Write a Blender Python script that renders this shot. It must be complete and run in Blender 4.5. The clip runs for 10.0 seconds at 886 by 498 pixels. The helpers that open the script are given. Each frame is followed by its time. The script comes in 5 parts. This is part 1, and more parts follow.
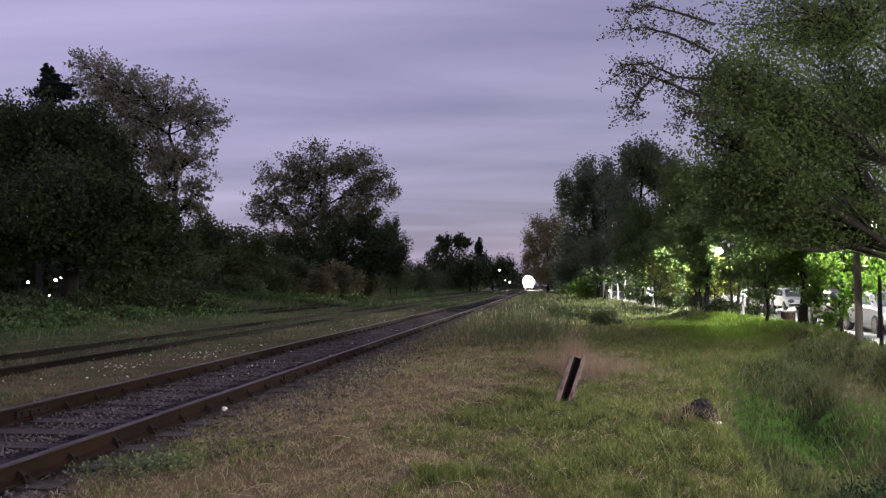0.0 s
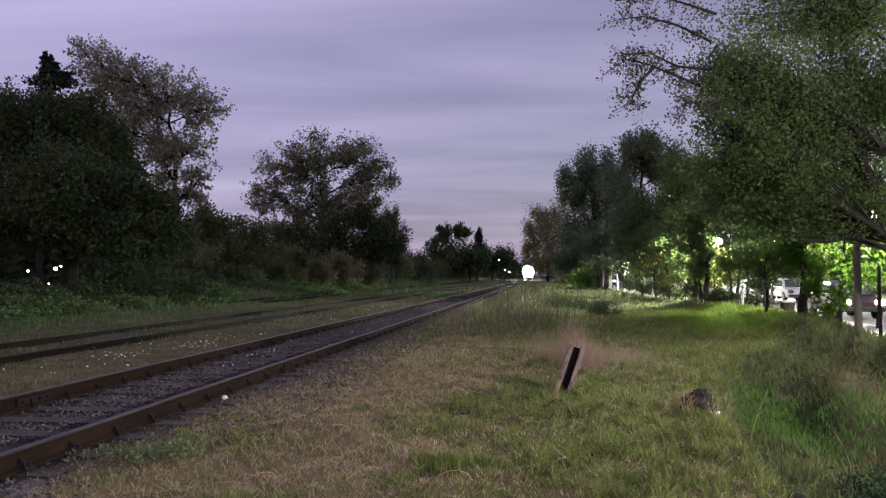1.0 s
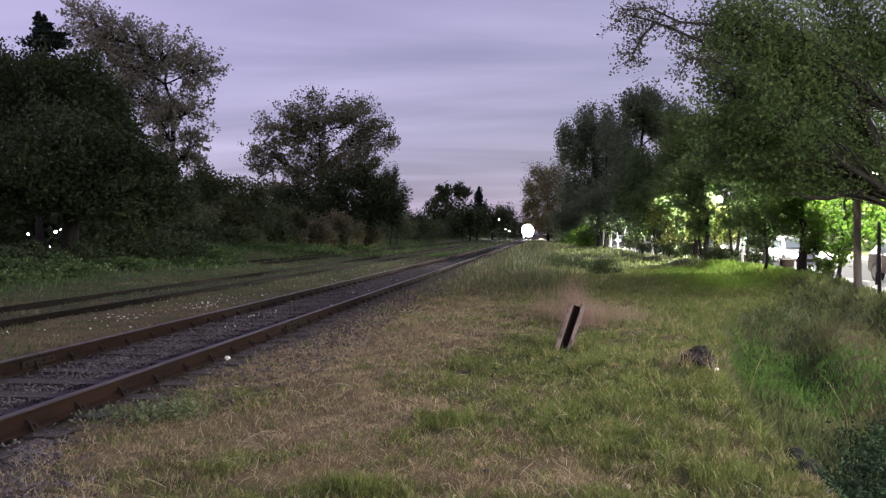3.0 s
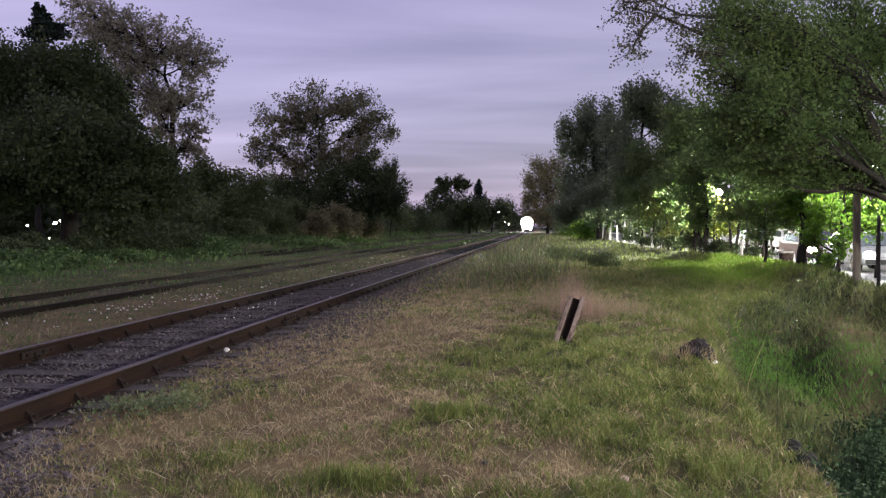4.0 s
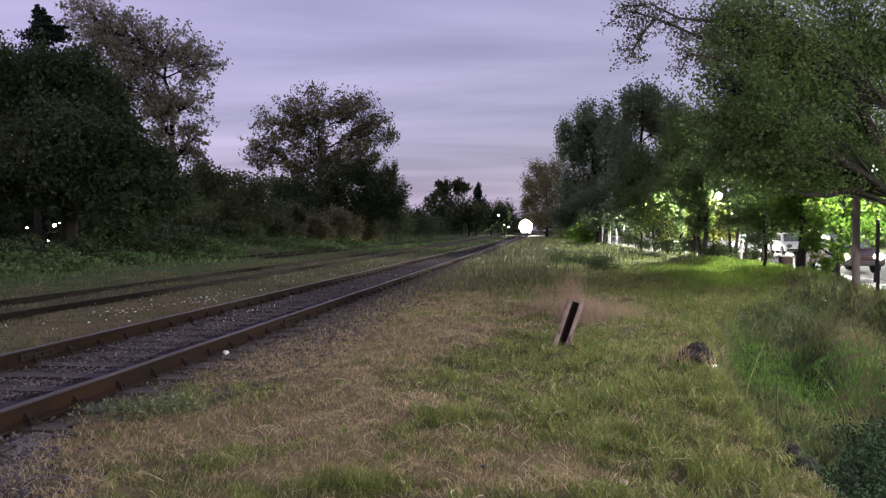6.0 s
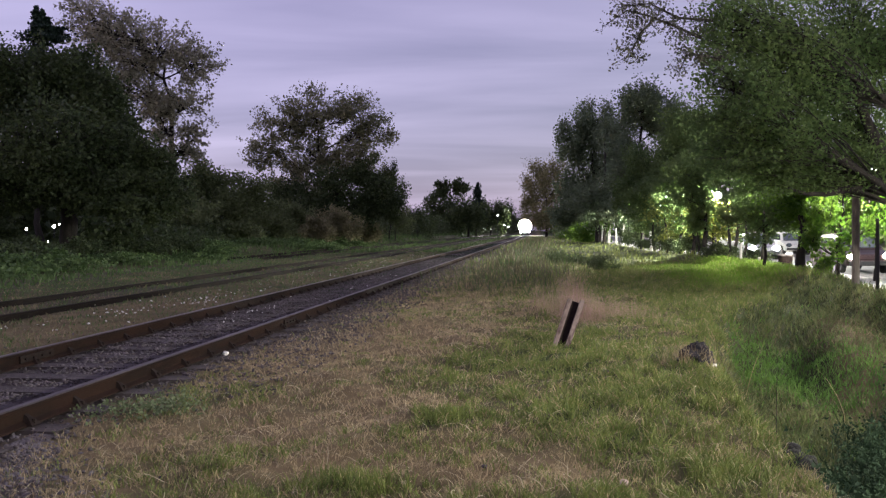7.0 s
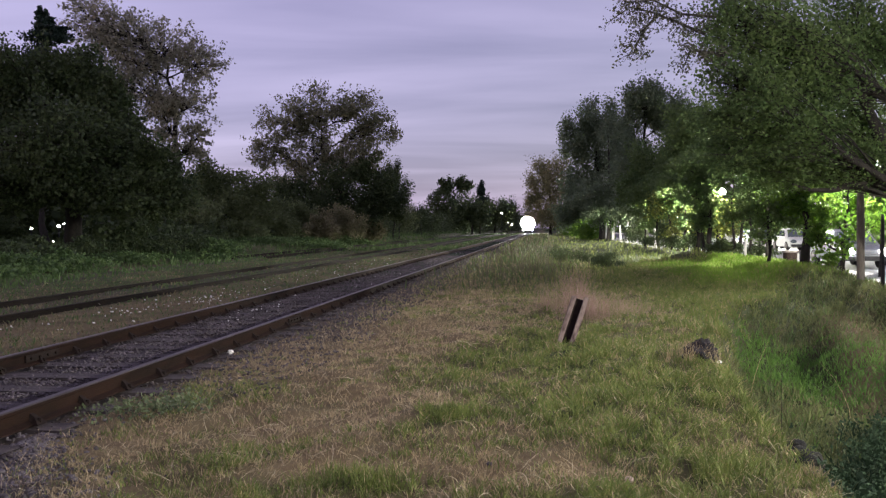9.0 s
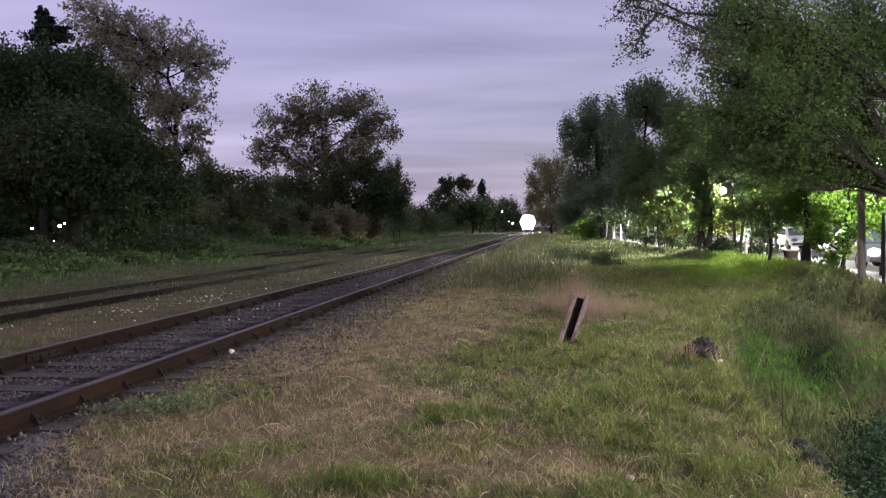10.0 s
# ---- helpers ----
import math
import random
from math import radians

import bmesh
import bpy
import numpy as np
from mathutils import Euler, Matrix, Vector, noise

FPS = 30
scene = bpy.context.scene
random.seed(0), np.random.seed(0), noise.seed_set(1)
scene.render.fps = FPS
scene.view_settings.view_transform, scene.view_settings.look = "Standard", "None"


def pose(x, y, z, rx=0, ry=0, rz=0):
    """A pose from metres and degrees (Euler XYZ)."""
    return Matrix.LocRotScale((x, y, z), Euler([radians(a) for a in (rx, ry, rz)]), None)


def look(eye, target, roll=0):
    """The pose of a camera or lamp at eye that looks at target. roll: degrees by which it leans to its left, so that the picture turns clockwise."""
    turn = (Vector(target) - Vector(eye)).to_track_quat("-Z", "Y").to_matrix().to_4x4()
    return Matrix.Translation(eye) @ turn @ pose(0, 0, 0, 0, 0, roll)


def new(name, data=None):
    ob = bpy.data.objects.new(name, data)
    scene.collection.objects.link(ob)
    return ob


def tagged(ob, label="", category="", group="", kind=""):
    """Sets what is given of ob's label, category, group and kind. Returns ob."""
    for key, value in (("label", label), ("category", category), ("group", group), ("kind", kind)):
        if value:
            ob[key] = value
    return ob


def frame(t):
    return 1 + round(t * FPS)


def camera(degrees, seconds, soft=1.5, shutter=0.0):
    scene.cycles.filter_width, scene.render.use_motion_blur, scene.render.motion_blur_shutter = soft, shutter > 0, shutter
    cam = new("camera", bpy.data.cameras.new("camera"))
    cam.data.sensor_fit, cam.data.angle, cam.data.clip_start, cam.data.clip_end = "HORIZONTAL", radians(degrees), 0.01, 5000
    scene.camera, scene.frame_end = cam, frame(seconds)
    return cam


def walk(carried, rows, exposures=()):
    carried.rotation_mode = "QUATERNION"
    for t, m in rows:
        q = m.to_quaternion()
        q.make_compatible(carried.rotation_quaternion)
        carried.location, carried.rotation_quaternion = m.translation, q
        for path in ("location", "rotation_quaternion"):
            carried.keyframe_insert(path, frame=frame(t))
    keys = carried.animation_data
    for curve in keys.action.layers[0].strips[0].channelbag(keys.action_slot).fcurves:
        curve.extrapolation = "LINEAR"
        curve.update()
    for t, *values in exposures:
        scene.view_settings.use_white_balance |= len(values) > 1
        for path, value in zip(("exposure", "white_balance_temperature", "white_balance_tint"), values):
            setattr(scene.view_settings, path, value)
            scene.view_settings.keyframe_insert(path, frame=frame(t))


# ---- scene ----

# ================= camera =================
EYE = Vector((0.0, 0.0, 1.5))
cam = camera(58, 10.0, soft=1.3)


def aim(pitch, yaw, roll):
    """A handheld pose at the one standing place: degrees up, to the left, and lean."""
    p, y = radians(pitch), radians(yaw)
    way = Vector((-math.sin(y) * math.cos(p), math.cos(y) * math.cos(p), math.sin(p)))
    return look(EYE, EYE + way, roll)


WALK = [
    (0, 2.621, 0.067, -0.027), (0.5, 2.383, 0.066, 0.053), (1, 1.879, 0.058, 0.12), (1.5, 1.134, 0.063, 0.11),
    (2, -0.235, 0.088, -0.355), (2.5, -0.67, 0.077, -0.372), (4, -1.534, 0.034, -0.183), (4.5, -1.471, 0.03, -0.166),
    (5, -1.418, 0.025, -0.087), (5.5, -1.336, 0.003, -0.003), (7, -1.305, -0.026, -0.219), (7.5, -1.351, -0.028, -0.164),
    (8, -1.418, 0.018, -0.284), (8.5, -1.493, 0.243, -0.476), (9, -1.455, 0.254, -0.481), (9.5, -1.426, 0.247, -0.469),
    (10, -1.522, 0.304, -0.563)]
walk(cam, [(t, aim(p, y, r)) for t, p, y, r in WALK], exposures=[(0, -0.2), (1.2, -0.12), (2.6, 0.05), (4.0, 0.1), (10, 0.1)])

# ================= world and light =================
SUN_UP, SUN_TURN = 6.0, 250.0


def build_world():
    w = bpy.data.worlds.new("dusk")
    scene.world = w
    w.use_nodes = True
    nt = w.node_tree
    nt.nodes.clear()
    N, L = nt.nodes.new, nt.links.new
    sky = N("ShaderNodeTexSky")
    sky.sky_type, sky.sun_disc = "NISHITA", False
    sky.sun_elevation, sky.sun_rotation = radians(SUN_UP), radians(SUN_TURN)
    tc = N("ShaderNodeTexCoord")
    sep = N("ShaderNodeSeparateXYZ")
    L(tc.outputs["Generated"], sep.inputs[0])
    up = N("ShaderNodeMath")
    up.operation = "MAXIMUM"
    up.inputs[1].default_value = 0.02
    L(sep.outputs[2], up.inputs[0])
    add = N("ShaderNodeMath")
    add.inputs[1].default_value = 0.12
    L(up.outputs[0], add.inputs[0])
    comb = N("ShaderNodeCombineXYZ")
    for i in (0, 1):
        d = N("ShaderNodeMath")
        d.operation = "DIVIDE"
        L(sep.outputs[i], d.inputs[0])
        L(add.outputs[0], d.inputs[1])
        L(d.outputs[0], comb.inputs[i])
    mp = N("ShaderNodeMapping")
    mp.inputs["Rotation"].default_value = (0, 0, radians(-14))
    mp.inputs["Scale"].default_value = (0.45, 1.5, 1)
    L(comb.outputs[0], mp.inputs[0])
    n1 = N("ShaderNodeTexNoise")
    n1.inputs["Scale"].default_value, n1.inputs["Detail"].default_value, n1.inputs["Roughness"].default_value = 0.9, 7, 0.5
    n1.inputs["Distortion"].default_value = 0.35
    L(mp.outputs[0], n1.inputs["Vector"])
    ramp = N("ShaderNodeValToRGB")
    e = ramp.color_ramp.elements
    e[0].position, e[0].color = 0.35, (0.288, 0.246, 0.455, 1)
    e[1].position, e[1].color = 0.67, (0.50, 0.428, 0.70, 1)
    L(n1.outputs["Fac"], ramp.inputs["Fac"])
    # the cloud sheet brightens to the left
    side = N("ShaderNodeMapRange")
    side.inputs[1].default_value, side.inputs[2].default_value = -0.6, 0.5
    side.inputs[3].default_value, side.inputs[4].default_value = 1.37, 0.78
    L(sep.outputs[0], side.inputs[0])
    # an overcast sky is about three times brighter overhead than at the horizon
    zen = N("ShaderNodeMapRange")
    zen.inputs[1].default_value, zen.inputs[2].default_value = 0.0, 1.0
    zen.inputs[3].default_value, zen.inputs[4].default_value = 0.92, 1.35
    L(sep.outputs[2], zen.inputs[0])
    both = N("ShaderNodeMath")
    both.operation = "MULTIPLY"
    L(side.outputs[0], both.inputs[0])
    L(zen.outputs[0], both.inputs[1])
    mul = N("ShaderNodeVectorMath")
    mul.operation = "SCALE"
    L(ramp.outputs["Color"], mul.inputs[0])
    L(both.outputs[0], mul.inputs["Scale"])
    b1, b2, mix, out = N("ShaderNodeBackground"), N("ShaderNodeBackground"), N("ShaderNodeAddShader"), N("ShaderNodeOutputWorld")
    L(sky.outputs[0], b1.inputs[0])
    b1.inputs[1].default_value = 0.05
    L(mul.outputs[0], b2.inputs[0])
    b2.inputs[1].default_value = 0.84
    L(b1.outputs[0], mix.inputs[0])
    L(b2.outputs[0], mix.inputs[1])
    L(mix.outputs[0], out.inputs[0])


build_world()
sun = new("sun", bpy.data.lights.new("sun", "SUN"))
sun.data.energy, sun.data.angle, sun.data.color = 0.16, radians(40), (1.0, 0.86, 0.84)
sun.matrix_basis = look((0, 0, 60), (22, 30, 0))

# ================= plan =================
LEAN = 0.1233            # the line bears to the right by this much for each metre ahead
NORM = math.hypot(1, LEAN)
YAW = -math.degrees(math.atan(LEAN))
TRACKS = (-4.8, -9.9, -15.5)
HEAD = 0.20              # top of the rails
ROAD_Z = -0.10


def sstep(a, b, v):
    t = np.clip((v - a) / (b - a), 0, 1)
    return t * t * (3 - 2 * t)


def wave(x, y, s, k=0.0):
    """Cheap smooth noise from a few crossed waves, about -1 to 1."""
    x, y = np.asarray(x, float) / s, np.asarray(y, float) / s
    v = np.sin(1.7 * x + 0.9 * y + k) + np.sin(-1.1 * x + 2.3 * y + 1.3 + 2 * k) + np.sin(2.9 * x - 1.6 * y + 0.7 * k)
    v = v + 0.6 * np.sin(4.3 * x + 3.7 * y + 3 * k) + 0.5 * np.sin(-6.1 * x + 5.2 * y + k)
    return v / 3.2


def ditch_edge(x, y):
    """How far off the line the near lip of the ditch runs; it swings away and dies out ahead."""
    y = np.asarray(y, float)
    return 1.45 + 0.05 * np.clip(y, 0, 9) + 0.27 * np.clip(y - 9, 0, 8) + 0.42 * np.clip(y - 15, 0, 5) + 0.10 * wave(x, y, 1.1) + 0.05 * wave(x, y, 0.35, 3)


def ground_z(x, y):
    x, y = np.asarray(x, float), np.asarray(y, float)
    a = x - LEAN * y
    edge = ditch_edge(x, y)
    deep = 0.80 * (1 - sstep(11.5, 20, y))
    foot = edge + 1.0 + 0.22 * np.clip(12 - y, 0, 4)
    shoulder = np.maximum(foot + 0.9, 4.7) + 0.15 * wave(x, y, 1.6, 2)
    rise = np.maximum(shoulder + 0.45, 5.75)
    z = -deep * sstep(edge - 0.12, edge + 0.32, a) * (1 - 0.62 * sstep(foot, shoulder, a) - 0.38 * sstep(rise, rise + 0.75, a))
    # the roadside bank, and a swell where the ditch has died out
    z = z + 0.27 * sstep(5.6, 6.6, a) * (1 - sstep(7.25, 7.5, a)) * sstep(3, 11, y) * (1 - 0.6 * sstep(30, 60, y))
    z = z + 0.10 * sstep(3.0, 5.2, a) * (1 - sstep(7.25, 7.5, a)) * sstep(16.5, 22, y) * (1 - sstep(34, 50, y))
    soft = sstep(-3.3, -2.5, a) * (1 - sstep(6.6, 7.3, a))
    z = z + soft * (0.035 * wave(x, y, 0.9, 2) + 0.05 * wave(x, y, 3.1, 4) + 0.026 * wave(x, y, 0.27, 7))
    left = sstep(-17.2, -19.5, a)
    z = z + left * (0.16 + 0.12 * wave(x, y, 4.0, 1) + 0.35 * sstep(34, 60, y)) * (1 - sstep(-30, -40, a))
    z = z + 0.03 * wave(x, y, 2.0, 5) * sstep(-6.0, -6.9, a)
    z = np.where((a > 7.5) & (a < 20.5), ROAD_Z - 0.06, z)
    return z


# worn and lush patches of the turf: across, ahead, radius across, radius ahead, amount (straw +, green -)
PATCHES = [(-0.4, 11.4, 0.95, 1.4, 0.75), (-1.1, 6.2, 0.75, 0.5, 0.6), (-0.6, 5.0, 0.5, 0.3, 0.45), (0.3, 5.05, 0.5, 0.35, 0.6), (-1.9, 9.2, 0.5, 1.2, 0.5),
           (0.62, 4.8, 0.5, 0.25, 0.5), (-0.35, 7.3, 0.6, 0.4, 0.35), (1.9, 6.1, 0.4, 0.6, 0.35), (-2.2, 5.6, 0.35, 0.5, 0.3),
           (0.0, 6.2, 0.28, 0.28, -0.9), (-0.55, 4.75, 0.42, 0.22, -0.8), (0.75, 9.0, 1.1, 1.0, -0.55), (1.45, 10.0, 0.5, 1.0, -0.5), (1.6, 4.75, 0.16, 0.2, -0.7),
           (1.1, 6.8, 0.7, 0.5, -0.45), (-2.0, 7.2, 0.45, 0.6, -0.5), (0.1, 7.6, 0.5, 0.4, -0.5)]


def dryness(x, y):
    """0 green, 1 straw: worn short grass beside the line, lush towards the ditch."""
    x, y = np.asarray(x, float), np.asarray(y, float)
    a = x - LEAN * y
    d = 0.78 - 0.52 * sstep(-1.6, 0.9, a) + 0.22 * wave(x, y, 1.35, 3) + 0.27 * wave(x, y, 0.4, 6) + 0.16 * wave(x, y, 0.16, 8)
    for cx, cy, rx, ry, k in PATCHES:
        d = d + k * np.exp(-((x - cx) / rx) ** 2 - ((y - cy) / ry) ** 2)
    d = d - 0.2 * sstep(1.9, 2.9, a) - 0.5 * sstep(-16, -18, a) - 0.15 * sstep(14, 24, y)
    d = np.where((a < -8.8) & (a > -16), d - 0.22, d)
    d = np.where((a < -5.9) & (a > -16), d - 0.2 * sstep(13, 22, y), d)
    # the mown straw-coloured slump on the far side of the ditch
    d = d + 0.75 * sstep(-0.1, 0.5, a - ditch_edge(x, y) - 1.5) * (1 - sstep(5.3, 6.0, a)) * (1 - sstep(14, 17.5, y))
    return np.clip(d, 0, 1)


# ================= materials =================
def base_mat(name):
    m = bpy.data.materials.new(name)
    m.use_nodes = True
    nt = m.node_tree
    b = nt.nodes["Principled BSDF"]
    return m, nt, b


def surf(name, c1, c2, scale=6.0, rough=0.8, metal=0.0, bump=0.3, c3=None, fine=60.0, spec=0.3, stretch=(1, 1, 1), bump_d=0.01):
    """Two-scale varied surface: large patches between c1 and c2, fine grain, optional stains c3, bump."""
    m, nt, b = base_mat(name)
    N, L = nt.nodes.new, nt.links.new
    tc = N("ShaderNodeTexCoord")
    mp = N("ShaderNodeMapping")
    mp.inputs["Scale"].default_value = stretch
    L(tc.outputs["Object"], mp.inputs[0])
    n1, n2 = N("ShaderNodeTexNoise"), N("ShaderNodeTexNoise")
    for n, s in ((n1, scale), (n2, fine)):
        n.inputs["Scale"].default_value, n.inputs["Detail"].default_value, n.inputs["Roughness"].default_value = s, 6, 0.62
        L(mp.outputs[0], n.inputs["Vector"])
    r = N("ShaderNodeMapRange")
    r.inputs[1].default_value, r.inputs[2].default_value = 0.35, 0.65
    L(n1.outputs["Fac"], r.inputs[0])
    mix = N("ShaderNodeMix")
    mix.data_type = "RGBA"
    mix.inputs[6].default_value, mix.inputs[7].default_value = (*c1, 1), (*c2, 1)
    L(r.outputs[0], mix.inputs[0])
    g = N("ShaderNodeMapRange")
    g.inputs[1].default_value, g.inputs[2].default_value, g.inputs[3].default_value, g.inputs[4].default_value = 0.3, 0.7, 0.72, 1.25
    L(n2.outputs["Fac"], g.inputs[0])
    mul = N("ShaderNodeVectorMath")
    mul.operation = "SCALE"
    L(mix.outputs[2], mul.inputs[0])
    L(g.outputs[0], mul.inputs["Scale"])
    last = mul.outputs[0]
    if c3:
        n3 = N("ShaderNodeTexNoise")
        n3.inputs["Scale"].default_value, n3.inputs["Detail"].default_value = scale * 2.7, 8
        L(mp.outputs[0], n3.inputs["Vector"])
        r3 = N("ShaderNodeMapRange")
        r3.inputs[1].default_value, r3.inputs[2].default_value = 0.52, 0.66
        L(n3.outputs["Fac"], r3.inputs[0])
        m3 = N("ShaderNodeMix")
        m3.data_type = "RGBA"
        m3.inputs[7].default_value = (*c3, 1)
        L(r3.outputs[0], m3.inputs[0])
        L(last, m3.inputs[6])
        last = m3.outputs[2]
    L(last, b.inputs["Base Color"])
    b.inputs["Roughness"].default_value, b.inputs["Metallic"].default_value = rough, metal
    b.inputs["Specular IOR Level"].default_value = spec
    bp = N("ShaderNodeBump")
    bp.inputs["Strength"].default_value, bp.inputs["Distance"].default_value = bump, bump_d
    L(n2.outputs["Fac"], bp.inputs["Height"])
    L(bp.outputs[0], b.inputs["Normal"])
    return m


def leaf_mat(name, c1, c2, through_light=0.4, patch=0.35, rough=0.55):
    """Leaf or blade: each island has its own tint, larger patches shift it, and light comes through."""
    m, nt, b = base_mat(name)
    N, L = nt.nodes.new, nt.links.new
    geo, tc, n = N("ShaderNodeNewGeometry"), N("ShaderNodeTexCoord"), N("ShaderNodeTexNoise")
    n.inputs["Scale"].default_value, n.inputs["Detail"].default_value = patch, 3
    L(tc.outputs["Object"], n.inputs["Vector"])
    avg = N("ShaderNodeMath")
    avg.operation = "MULTIPLY_ADD"
    avg.inputs[1].default_value = 0.55
    L(geo.outputs["Random Per Island"], avg.inputs[0])
    r = N("ShaderNodeMapRange")
    r.inputs[1].default_value, r.inputs[2].default_value, r.inputs[3].default_value, r.inputs[4].default_value = 0.35, 0.65, 0.0, 0.45
    L(n.outputs["Fac"], r.inputs[0])
    L(r.outputs[0], avg.inputs[2])
    mix = N("ShaderNodeMix")
    mix.data_type = "RGBA"
    mix.inputs[6].default_value, mix.inputs[7].default_value = (*c1, 1), (*c2, 1)
    L(avg.outputs[0], mix.inputs[0])
    L(mix.outputs[2], b.inputs["Base Color"])
    b.inputs["Roughness"].default_value = rough
    b.inputs["Specular IOR Level"].default_value = 0.2
    tr, sh, out = N("ShaderNodeBsdfTranslucent"), N("ShaderNodeMixShader"), nt.nodes["Material Output"]
    L(mix.outputs[2], tr.inputs["Color"])
    sh.inputs[0].default_value = through_light
    L(b.outputs[0], sh.inputs[1])
    L(tr.outputs[0], sh.inputs[2])
    L(sh.outputs[0], out.inputs["Surface"])
    return m


def glow(name, color, strength):
    m, nt, b = base_mat(name)
    b.inputs["Base Color"].default_value = (0.8, 0.8, 0.8, 1)
    b.inputs["Emission Color"].default_value = (*color, 1)
    b.inputs["Emission Strength"].default_value = strength
    return m


def glass_mat(name, tint=(0.05, 0.06, 0.07)):
    m, nt, b = base_mat(name)
    b.inputs["Base Color"].default_value = (*tint, 1)
    b.inputs["Roughness"].default_value = 0.06
    b.inputs["Specular IOR Level"].default_value = 0.35
    return m


def ground_mat():
    """Soil, straw and turf: the dryness layer on the mesh blends them, with grain."""
    m, nt, b = base_mat("turf_and_soil")
    N, L = nt.nodes.new, nt.links.new
    at = N("ShaderNodeVertexColor")
    at.layer_name = "cover"
    sep = N("ShaderNodeSeparateColor")
    L(at.outputs[0], sep.inputs[0])
    tc = N("ShaderNodeTexCoord")
    n1, n2 = N("ShaderNodeTexNoise"), N("ShaderNodeTexNoise")
    for n, s in ((n1, 3.0), (n2, 38.0)):
        n.inputs["Scale"].default_value, n.inputs["Detail"].default_value, n.inputs["Roughness"].default_value = s, 8, 0.7
        L(tc.outputs["Object"], n.inputs["Vector"])
    green, straw = N("ShaderNodeMix"), N("ShaderNodeMix")
    for q, c1, c2 in ((green, (0.02, 0.026, 0.01), (0.06, 0.075, 0.025)), (straw, (0.062, 0.047, 0.027), (0.215, 0.162, 0.088))):
        q.data_type = "RGBA"
        q.inputs[6].default_value, q.inputs[7].default_value = (*c1, 1), (*c2, 1)
        L(n2.outputs["Fac"], q.inputs[0])
    m1 = N("ShaderNodeMix")
    m1.data_type = "RGBA"
    L(sep.outputs[0], m1.inputs[0])
    L(green.outputs[2], m1.inputs[6])
    L(straw.outputs[2], m1.inputs[7])
    m2 = N("ShaderNodeMix")
    m2.data_type = "RGBA"
    m2.inputs[7].default_value = (0.048, 0.04, 0.041, 1)
    L(sep.outputs[1], m2.inputs[0])
    L(m1.outputs[2], m2.inputs[6])
    g = N("ShaderNodeMapRange")
    g.inputs[1].default_value, g.inputs[2].default_value, g.inputs[3].default_value, g.inputs[4].default_value = 0.3, 0.7, 0.65, 1.3
    L(n1.outputs["Fac"], g.inputs[0])
    mul = N("ShaderNodeVectorMath")
    mul.operation = "SCALE"
    L(m2.outputs[2], mul.inputs[0])
    L(g.outputs[0], mul.inputs["Scale"])
    L(mul.outputs[0], b.inputs["Base Color"])
    b.inputs["Roughness"].default_value = 0.95
    b.inputs["Specular IOR Level"].default_value = 0.1
    bp = N("ShaderNodeBump")
    bp.inputs["Strength"].default_value, bp.inputs["Distance"].default_value = 0.6, 0.03
    L(n2.outputs["Fac"], bp.inputs["Height"])
    L(bp.outputs[0], b.inputs["Normal"])
    return m


